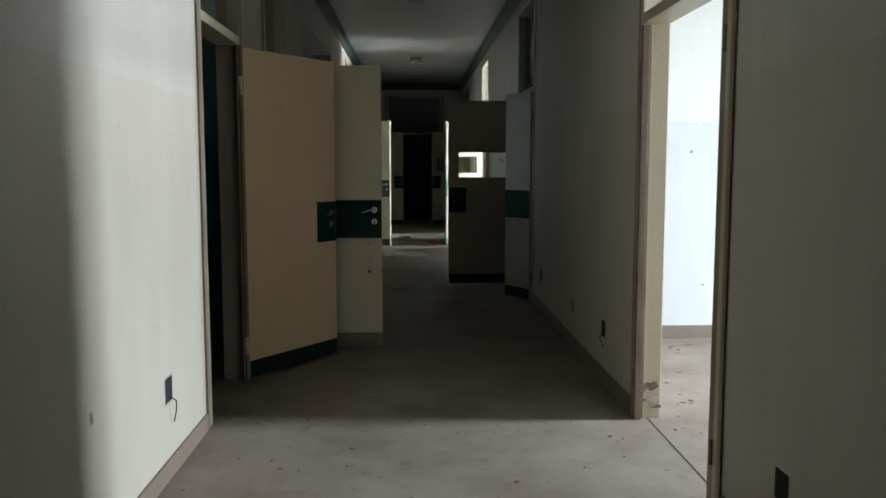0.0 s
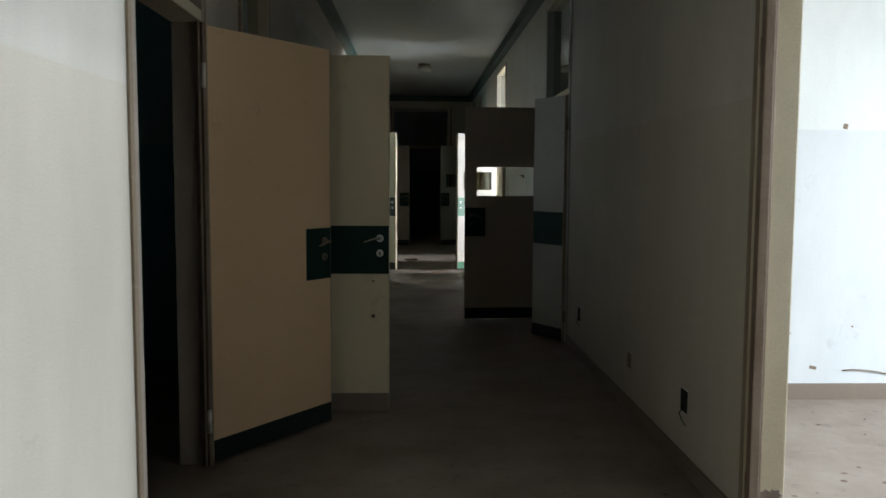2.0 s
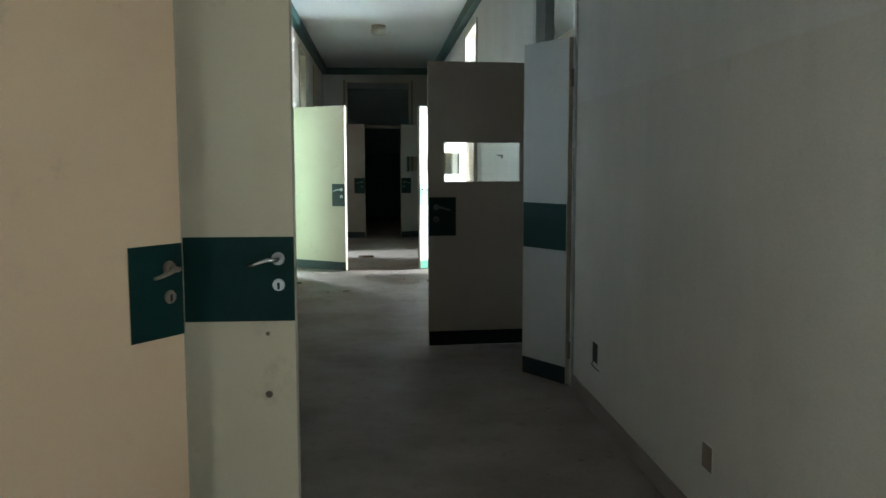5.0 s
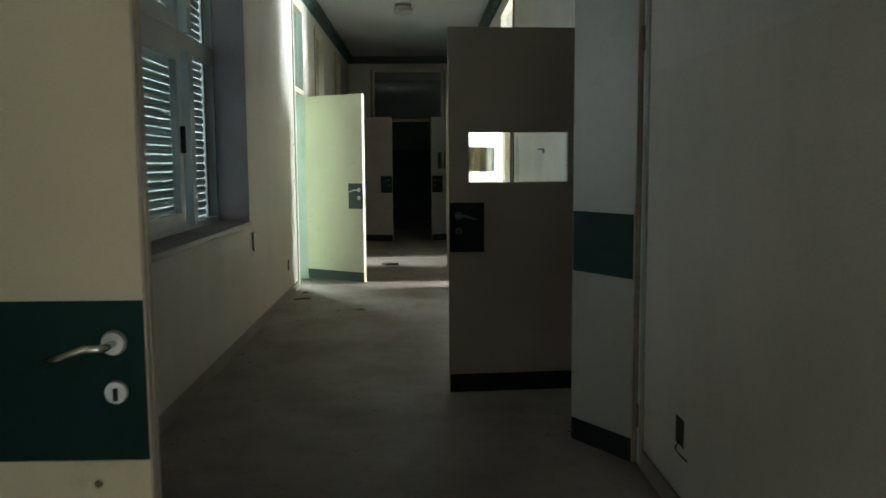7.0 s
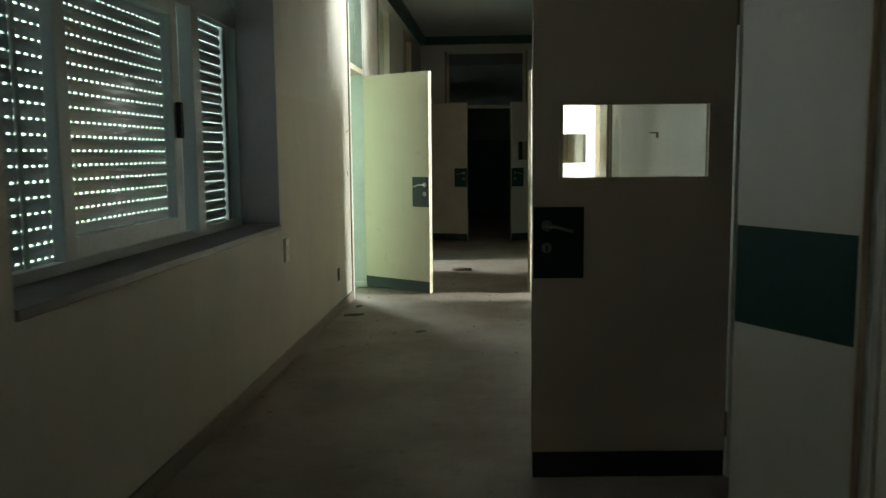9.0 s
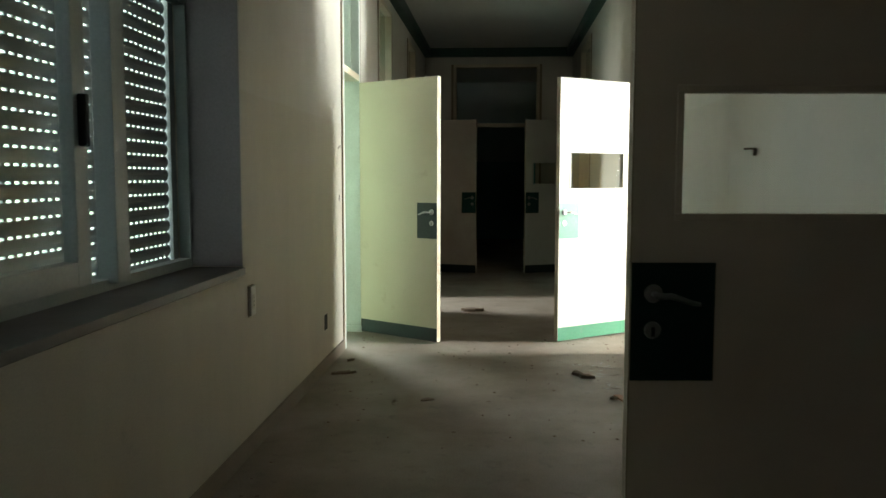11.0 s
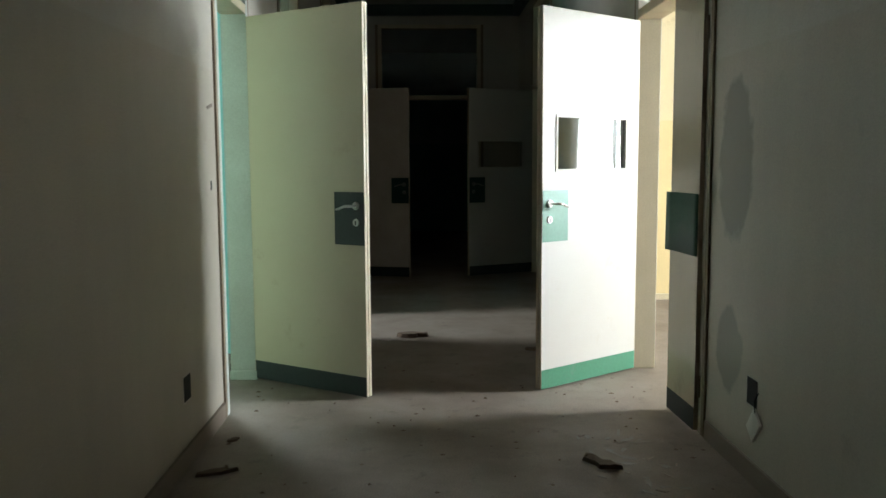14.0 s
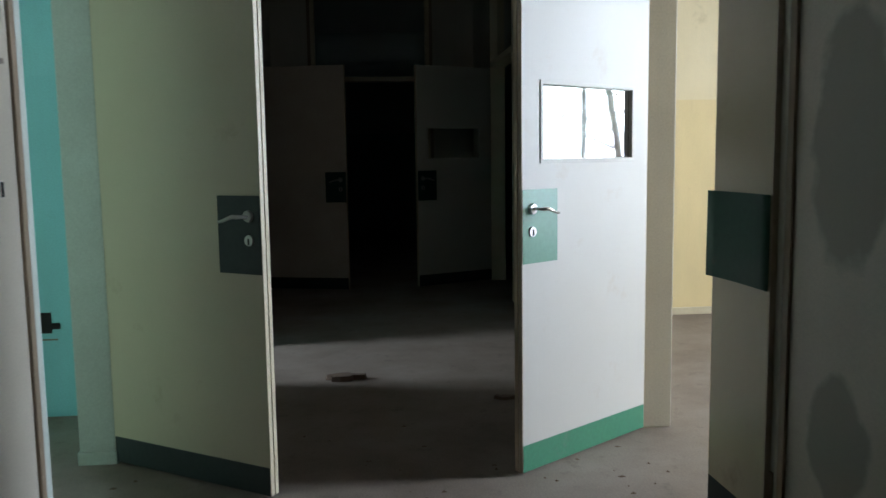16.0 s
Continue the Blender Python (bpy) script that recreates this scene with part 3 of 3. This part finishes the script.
# the laminate of the green band lifts off towards the free edge
bm = bmesh.new()
strips = []
for k in range(9):
    x = 0.004 + 0.365 * k / 8
    bend = 0.0235 + 0.022 * (k / 8) ** 3
    strips.append([bm.verts.new(p) for p in ((x, bend, 0.815), (x, bend * 0.92 + 0.0015, 1.099), (x, bend * 0.92 + 0.0035, 1.099), (x, bend + 0.002, 0.815))])
for a, b in zip(strips, strips[1:]):
    for k in range(4):
        bm.faces.new((a[k], a[(k + 1) % 4], b[(k + 1) % 4], b[k]))
bm.faces.new(strips[0])
bm.faces.new(strips[-1][::-1])
part("peeling_laminate", bm, M_DEEP, peeling_leaf, "green laminate band curling off the leaf", smooth=True)

for x, z, r in ((0.728, 0.776, 0.007), (0.728, 0.572, 0.012)):
    bm = bmesh.new()
    tube(bm, [(x, -0.0195, z), (x, -0.0215, z)], [r, r], 12)
    part("plugged_hole", bm, M_DEBRIS, cross_door, "dark plugged screw hole")

# ---- the shuttered window ----
WX = -1.335
win = empty_thing("window_1", pose(WX, 9.4125, 0.88), "grey enamelled casement window behind a lowered roller shutter", "window", "", "structure")
WY0, WY1, WH = -1.3625, 1.4075, 1.89
part("window_frame", boxes((-0.05, 0.0, WY0, WY0 + 0.02, 0, WH), (-0.05, 0.0, WY1 - 0.02, WY1, 0, WH), (-0.05, 0.0, WY0 + 0.02, WY1 - 0.02, 0, 0.045), (-0.05, 0.0, WY0 + 0.02, WY1 - 0.02, WH - 0.045, WH), (-0.05, 0.0, WY0 + 0.02, WY1 - 0.02, 1.17, 1.29)), M_WINFRAME, win)


def sash(y0, y1, z0, z1, w=0.07):
    s = part("sash", boxes((-0.02, 0.03, y0, y0 + w, z0, z1), (-0.02, 0.03, y1 - w, y1, z0, z1), (-0.02, 0.03, y0 + w, y1 - w, z0, z0 + w), (-0.02, 0.03, y0 + w, y1 - w, z1 - w, z1), bevel=0.004), M_WINFRAME, win)
    p = part("pane", boxes((0.0, 0.005, y0 + w, y1 - w, z0 + w, z1 - w)), M_DUSTY_GLASS, s)
    p.visible_shadow = False
    return s


sash(-0.70, 0.42, 0.05, 1.17, 0.085)
sash(-0.70, 0.42, 1.29, WH - 0.05, 0.085)
for y0, y1, x0, x1 in ((-0.845, -0.82, -0.045, -0.032), (0.60, 0.70, -0.04, 0.035)):
    part("post", boxes((x0, x1, y0, y1, 0.03, 1.17), (x0, x1, y0, y1, 1.29, WH - 0.03), bevel=0.004), M_WINFRAME, win)
part("window_handle", boxes((0.03, 0.06, 0.36, 0.385, 0.51, 0.68), bevel=0.005), M_BLACK, win)
# grey lining: the shade inside the recess is put into its colour
M_REVEAL = material("reveal_shade_grey", (0.29, 0.275, 0.28), (0.22, 0.21, 0.215), rough=0.8, scale=6, bump=0.15)
part("reveal", boxes((0.002, 0.232, WY1 - 0.006, WY1 - 0.001, 0.008, WH - 0.002)), M_REVEAL, win, "window reveal lined in grey that stands in for shade")
part("reveal", boxes((0.002, 0.232, WY0 + 0.001, WY0 + 0.006, 0.008, WH - 0.002)), M_REVEAL, win, "window reveal lined in grey that stands in for shade")
part("window_sill", boxes((-0.10, 0.247, -1.362, 1.407, -0.03, 0.004), bevel=0.004), M_SILL, win, "dark worn stone sill")
shutter = empty_thing("roller_shutter", pose(WX - 0.085, 9.4125, 0.885), "lowered grey roller shutter with light showing through its slots", "roller shutter")
bm = bmesh.new()
ends = []
for y in (-1.35, 1.35):
    inner = [bm.verts.new((0.009 * math.sin(math.pi * k / 7) - 0.001, y, 0.047 * k / 7)) for k in range(8)]
    outer = [bm.verts.new((0.009 * math.sin(math.pi * k / 7) - 0.009, y, 0.047 * k / 7)) for k in range(7, -1, -1)]
    ends.append(inner + outer)
    bm.faces.new(ends[-1])
for k in range(16):
    bm.faces.new((ends[0][k], ends[0][(k + 1) % 16], ends[1][(k + 1) % 16], ends[1][k]))
slat_mesh = mesh_of("slat", bm, M_SHUTTER)
tab_bm = bmesh.new()
PITCH = 0.056
for i in range(33):
    ob = new("slat", slat_mesh)
    ob.parent = shutter
    ob.location = (0, 0, i * PITCH)
    y = -1.35
    while y < 1.34:
        box(tab_bm, -0.008, -0.001, y, y + 0.020, i * PITCH + 0.046, (i + 1) * PITCH + 0.001)
        y += 0.046
part("perforated_web", tab_bm, M_SHUTTER, shutter)["kind"] = "stuff"
for s in (-1, 1):
    a, b = (-1.362, -1.34) if s < 0 else (1.355, 1.407)
    part("guide_rail", boxes((-0.02, 0.02, a, b, -0.005, 1.88)), M_WINFRAME, shutter)

courtyard = bpy.data.materials.new("bright_overcast_distance")
courtyard.use_nodes = True
glow = courtyard.node_tree.nodes.new("ShaderNodeEmission")
glow.inputs[0].default_value, glow.inputs[1].default_value = (0.93, 0.99, 1.0, 1), 5.5
courtyard.node_tree.links.new(glow.outputs[0], courtyard.node_tree.nodes["Material Output"].inputs[0])
structure("backdrop", boxes((-4.62, -4.60, 7.5, 12.1, 0, 6.5)), courtyard, "plain bright overcast distance outside the shuttered window")

# ---- wall fittings ----


def torn_socket(wall_x, y, z, label, wire=None, w=0.098, h=0.105, mat=None):
    """An empty flush box: a thin plate whose black stands in for the dark inside, with a chipped rim and, where it has
    one, a loose wire.
    """
    s = 1 if wall_x < 0 else -1
    ob = empty_thing("wall_socket_box", pose(wall_x, y, z), label, "socket box", "empty socket boxes")
    rng = random.Random(int(y * 100))
    bm = bmesh.new()
    outer, inner = [], []
    for k in range(16):
        a = k * math.tau / 16
        c, q = math.cos(a), math.sin(a)
        f = 1 / max(abs(c), abs(q))
        jit = rng.uniform(1.04, 1.22)
        outer.append(bm.verts.new((s * 0.0006, c * f * w / 2 * jit, q * f * h / 2 * jit)))
        inner.append(bm.verts.new((s * 0.0015, c * f * w / 2, q * f * h / 2)))
    for k in range(16):
        bm.faces.new((outer[k], outer[(k + 1) % 16], inner[(k + 1) % 16], inner[k]))
    part("chipped_rim", bm, M_PLASTER, ob, "chipped plaster rim")
    x0, x1 = sorted((s * 0.0005, s * 0.0024))
    part("box", boxes((x0, x1, -w / 2, w / 2, -h / 2, h / 2)), mat or M_BLACK, ob)
    if wire:
        bm = bmesh.new()
        tube(bm, [(s * 0.004, 0, -h * 0.3), (s * 0.03, wire[0] * 0.3, -h * 0.5), (s * 0.025, wire[0] * 0.7, -h * 0.5 + wire[1] * 0.5), (s * 0.012, wire[0], -h * 0.5 + wire[1])], 0.0028, 6)
        part("wire", bm, M_BLACK, ob, "loose dark wire end")
    return ob


torn_socket(XL, 3.395, 0.384, "empty black socket box in the wall with a hanging wire", (0.03, -0.10))
torn_socket(XR, 2.40, 0.315, "torn-out black socket box in the cream wall")
torn_socket(XR, 4.908, 0.330, "torn-out black socket box with a loose wire", (-0.06, -0.05))
torn_socket(XR, 5.904, 0.302, "dull brown blank socket cover on the wall", None, 0.085, 0.09, M_STEEL)
torn_socket(XR, 7.419, 0.329, "torn-out black socket box with a wire sticking out", (-0.12, -0.02))
torn_socket(XR, 12.30, 0.352, "torn-out black socket box above a dangling cover", None)
torn_socket(XL, 12.576, 0.322, "empty black socket box in the wall")
torn_socket(XL, 13.08, 1.145, "small black fixing hole beside the door frame", None, 0.02, 0.045)

plate = empty_thing("wall_outlet", pose(XL, 10.92, 0.716), "ivory plastic outlet plate on the wall below the window sill", "outlet")
part("cover", boxes((0.003, 0.016, -0.038, 0.038, -0.07, 0.07), bevel=0.004), M_WHITEPLASTIC, plate)
part("back_box", boxes((0, 0.003, -0.041, 0.041, -0.074, 0.074)), M_STEEL, plate)
part("outlet_insert", boxes((0.016, 0.018, -0.016, 0.016, -0.04, 0.03), bevel=0.0008), M_PLASTIC, plate)
for dz in (-0.022, -0.004, 0.014):
    part("pin_hole", boxes((0.0178, 0.0188, -0.003, 0.003, dz - 0.003, dz + 0.003)), M_BLACK, plate)

cover = empty_thing("dangling_cover", pose(XR - 0.012, 12.25, 0.235, 38, 0, 0), "white plastic socket cover dangling from its box", "socket cover")
part("cover", boxes((-0.005, 0.005, -0.04, 0.04, -0.055, 0.055), bevel=0.003), M_WHITEPLASTIC, cover)
bm = bmesh.new()
tube(bm, [(-0.004, 0.02, 0.05), (-0.006, 0.05, 0.085), (0.004, 0.062, 0.12)], 0.0025, 6)
part("wire", bm, M_BLACK, cover)

hook = empty_thing("wall_bracket", pose(XR, 10.80, 1.415), "small dark metal bracket sticking out of the wall", "bracket")
part("arm", boxes((-0.052, 0, -0.006, 0.006, -0.003, 0.006), bevel=0.002), M_STEEL, hook)
part("tab", boxes((-0.014, 0, -0.010, 0.010, -0.028, -0.003), bevel=0.002), M_STEEL, hook)

for k, (y, z, dy, dz) in enumerate(((13.10, 1.51, 0.05, 0.008), (2.55, 0.52, 0.010, 0.02), (2.30, 2.05, 0.02, 0.006))):
    thing("wall_chip", boxes((0, 0.0015, -dy, dy, -dz, dz)), M_BASE, "small dark chip in the wall paint", "paint chip", "paint chips", m=pose(XL, y, z, 12, 0, 0))

# ---- ceiling lamps ----


def ceiling_lamp(y):
    ob = empty_thing("ceiling_lamp", pose(0.02, y, H), "unlit dusty ceiling lamp with a drum base", "ceiling lamp", "corridor ceiling lamps")
    bm = bmesh.new()
    tube(bm, [(0, 0, 0), (0, 0, -0.03)], [0.10, 0.10], 28)
    part("base", bm, M_BASE, ob)
    bm = bmesh.new()
    tube(bm, [(0, 0, -0.03), (0, 0, -0.06), (0, 0, -0.10), (0, 0, -0.125), (0, 0, -0.135)], [0.085, 0.115, 0.115, 0.09, 0.04], 28)
    part("shade", bm, M_GREYGREEN, ob, "dusty dull shade", smooth=True)
    return ob


for y in (3.5, 9.2, 14.9):
    ceiling_lamp(y)

# ---- litter on the floor ----


def shard(name, x, y, length, width, height, turn, mat, label, category, seed, curl=0.0):
    """A broken flat piece with an uneven outline, lying on the floor."""
    rng = random.Random(seed)
    bm = bmesh.new()
    n = 14
    low, high = [], []
    for k in range(n):
        a = k * math.tau / n
        r = rng.uniform(0.55, 1.1)
        px, py = math.cos(a) * length / 2 * r, math.sin(a) * width / 2 * r
        lift = curl * (2 * px / length) ** 2
        low.append(bm.verts.new((px, py, lift)))
        high.append(bm.verts.new((px * 0.93, py * 0.9, lift + height * rng.uniform(0.7, 1.0))))
    bm.faces.new(low[::-1])
    bm.faces.new(high)
    for k in range(n):
        bm.faces.new((low[k], low[(k + 1) % n], high[(k + 1) % n], high[k]))
    bmesh.ops.triangulate(bm, faces=[f for f in bm.faces if len(f.verts) > 4])
    return thing(name, bm, mat, label, category, m=pose(x, y, 0.001, 0, 0, turn))


shard("debris_piece", 0.61, 12.48, 0.24, 0.08, 0.022, -55, M_DEBRIS, "curled strip of dark debris on the floor", "debris", 1, 0.01)
shard("debris_piece", -0.96, 12.45, 0.17, 0.06, 0.016, 20, M_DEBRIS, "dark crumpled debris by the wall", "debris", 2)
shard("debris_piece", -0.98, 12.85, 0.07, 0.04, 0.012, 60, M_DEBRIS, "dark crumpled debris by the wall", "debris", 3)
shard("debris_piece", -0.35, 11.85, 0.11, 0.05, 0.008, 30, M_DEBRIS, "small dark clod of dirt on the floor", "debris", 4)
shard("debris_piece", 0.74, 11.95, 0.06, 0.05, 0.012, 10, M_DEBRIS, "small dark clod of dirt on the floor", "debris", 5)
shard("debris_slab", -0.20, 15.08, 0.25, 0.11, 0.032, 4, M_DEBRIS, "dark reddish broken slab lying in the light streak", "debris", 6)
shard("debris_slab", 0.62, 14.6, 0.14, 0.06, 0.02, -14, M_DEBRIS, "dark broken slab on the floor", "debris", 7)
thing("wooden_strip", boxes((-0.022, 0.022, -0.38, 0.38, 0, 0.012), bevel=0.003), M_WOODSTRIP, "reddish broken wooden strip lying on the floor", "wood strip", m=pose(0.88, 11.65, 0.001, 0, 0, 18))
for k, (x, y, l) in enumerate(((0.75, 12.75, 0.10), (0.82, 12.55, 0.13), (0.70, 12.40, 0.09), (0.86, 12.35, 0.12), (0.78, 12.20, 0.10), (0.60, 12.85, 0.07))):
    shard("plaster_flake", x, y, l * 0.55, l * 0.3, 0.003, 40 * k, M_BASE, "tan flake of fallen plaster on the floor", "plaster flake", 20 + k)

M_WET = material("damp_floor_film", (0.17, 0.145, 0.12), (0.13, 0.11, 0.09), rough=0.38, scale=20, fine=90, bump=0.25)
for k in range(24):
    rng = random.Random(140 + k)
    shard("damp_patch", 0.72 + rng.uniform(-0.16, 0.16), 12.55 + rng.uniform(-0.38, 0.34), rng.uniform(0.04, 0.11), rng.uniform(0.012, 0.04), 0.0012, rng.uniform(0, 180), M_WET, "small shiny damp patch on the dirty floor", "damp patch", 41 + k)

rng = random.Random(11)
chips_bm = bmesh.new()
for k in range(420):
    zone = k % 4
    if zone == 0:
        x, y = rng.uniform(-1.0, 1.1), rng.uniform(1.2, 4.6)
    elif zone == 1:
        x, y = rng.uniform(1.3, 3.2), rng.uniform(2.9, 6.0)
    elif zone == 2:
        x, y = rng.uniform(-1.0, 1.1), rng.uniform(11.0, 14.3)
    else:
        x, y = rng.choice((-1, 1)) * (1.05 - abs(rng.gauss(0, 0.16))), rng.uniform(0, 14)
    r, hgt = rng.uniform(0.004, 0.016) * (1.8 if zone == 1 else 1.0), rng.uniform(0.002, 0.008)
    a = rng.uniform(0, 6.28)
    pts = [(x + r * rng.uniform(0.6, 1.4) * math.cos(a + q), y + r * rng.uniform(0.4, 1) * math.sin(a + q)) for q in (0, 1.5, 3.1, 4.6)]
    lo = [chips_bm.verts.new((px, py, 0.0005)) for px, py in pts]
    top = chips_bm.verts.new((x, y, hgt))
    for q in range(4):
        chips_bm.faces.new((lo[q], lo[(q + 1) % 4], top))
thing("floor_crumbs", chips_bm, M_DEBRIS, "scattered crumbs of dirt and paint on the floor", "crumbs", kind="stuff")
structure("trim_threshold", boxes((1.212, 1.218, 3.07, 4.13, 0, 0.0015)), M_BLACK, "dark joint in the floor at the doorway")

socket = empty_thing("wall_socket_box", pose(-1.60, 14.6, 0.46), "black socket box with a broken cover on the turquoise wall", "socket box", "empty socket boxes")
part("box", boxes((-0.055, 0.035, -0.004, -0.001, -0.05, 0.05)), M_BLACK, socket)
part("broken_cover", boxes((0.03, 0.075, -0.012, -0.004, -0.03, 0.0), bevel=0.002), M_BLACK, socket)
part("cable_stub", boxes((-0.02, 0.06, -0.003, -0.001, -0.085, -0.078)), M_STEEL, socket)

# hinge halves left on the frame that has lost its door
for y, xs in ((4.128, XR - 0.014), (2.992, XR - 0.014)):
    for z in (0.22, 1.83):
        bm = bmesh.new()
        tube(bm, [(xs, y, z - 0.05), (xs, y, z + 0.05)], 0.010, 10)
        ob = thing("hinge_half", bm, M_STEEL, "rusty hinge half remaining on the empty door frame", "hinge", "remaining hinges")

# paint flaking off the foot of the same frame
for k in range(9):
    rng = random.Random(60 + k)
    ob = shard("paint_flake", 0, 0, rng.uniform(0.04, 0.09), rng.uniform(0.02, 0.05), 0.003, 0, M_PLASTER if k % 2 else M_BASE, "flake of paint lifting off the foot of the door frame", "paint flake", 80 + k)
    ob.matrix_world = pose(1.165 + 0.10 * rng.random(), 4.134, 0.02 + 0.17 * rng.random(), 90, rng.uniform(-25, 25), 0)

# marks and a loose cable on the bright room's far wall
for x, z, w, h in ((2.38, 0.20, 0.022, 0.010), (2.52, 1.70, 0.014, 0.016), (2.10, 1.45, 0.009, 0.009), (2.22, 0.42, 0.012, 0.004), (2.62, 0.46, 0.005, 0.006)):
    thing("wall_chip", boxes((-w, w, -0.002, 0, -h, h)), M_STEEL, "small dark hole in the white wall plaster", "paint chip", "paint chips", m=pose(x, 6.15, z, 0, 12, 0))
bm = bmesh.new()
tube(bm, [(2.57, 6.146, 0.182), (2.64, 6.142, 0.188), (2.72, 6.140, 0.184), (2.80, 6.142, 0.172), (2.86, 6.144, 0.160)], 0.0035, 8)
thing("loose_cable", bm, M_STEEL, "grey loose cable sticking out of the white wall", "cable", smooth=True)

# ---- outside the yellow room's window ----
M_GROUND = material("courtyard_grass_earth", (0.09, 0.10, 0.05), (0.13, 0.11, 0.07), rough=0.9, scale=4, fine=40)
M_BARK = material("grey_bark", (0.16, 0.13, 0.10), (0.09, 0.07, 0.055), rough=0.9, scale=30, fine=60, bump=0.4)
M_LEAF = material("pale_leaf", (0.10, 0.16, 0.07), (0.07, 0.11, 0.05), rough=0.5, scale=20, bump=0.0, random_tint=0.2)
structure("ground", boxes((6.62, 60, -40, 70, -0.45, -0.30)), M_GROUND, "grassy earth outside the building")
tree = empty_thing("tree", pose(7.15, 14.05, -0.30), "slender grey tree with sparse leaves outside the window", "tree")
rng = random.Random(5)
bm = bmesh.new()
tube(bm, [(0, 0, 0), (0.02, -0.03, 0.9), (-0.02, -0.10, 1.7), (0.0, -0.22, 2.4), (0.03, -0.28, 3.2), (0, -0.30, 4.2)], [0.06, 0.05, 0.042, 0.034, 0.026, 0.01], 9)
tips = []
for k in range(11):
    z = 1.35 + 0.21 * k
    a, reach = rng.uniform(3.6, 5.8) if k % 3 else rng.uniform(0.4, 2.6), rng.uniform(0.5, 0.95)
    start = Vector((0, -0.06 * (z - 0.6), z))
    end = start + Vector((0.25 * math.cos(a), math.sin(a), 0.5)) * reach
    middle = (start + end) / 2 + Vector((0, 0, -0.06))
    tube(bm, [start, middle, end], [0.018, 0.012, 0.004], 6)
    tips += [middle, (middle + end) / 2, end]
part("trunk", bm, M_BARK, tree, "grey trunk with thin limbs")
bm = bmesh.new()
for k in range(420):
    c = rng.choice(tips) + Vector((rng.gauss(0, 0.06), rng.gauss(0, 0.13), rng.gauss(0, 0.13)))
    u = Vector((rng.uniform(-1, 1), rng.uniform(-1, 1), rng.uniform(-1, 0.3))).normalized() * rng.uniform(0.025, 0.045)
    w = u.cross(Vector((rng.uniform(-1, 1), rng.uniform(-1, 1), rng.uniform(-1, 1)))).normalized() * u.length * 0.45
    bm.faces.new([bm.verts.new(p) for p in (c - u, c - 0.2 * u + w, c + 0.5 * u + 0.7 * w, c + u, c + 0.5 * u - 0.7 * w, c - 0.2 * u - w)])
part("crown", bm, M_LEAF, tree, "sparse small green leaves")
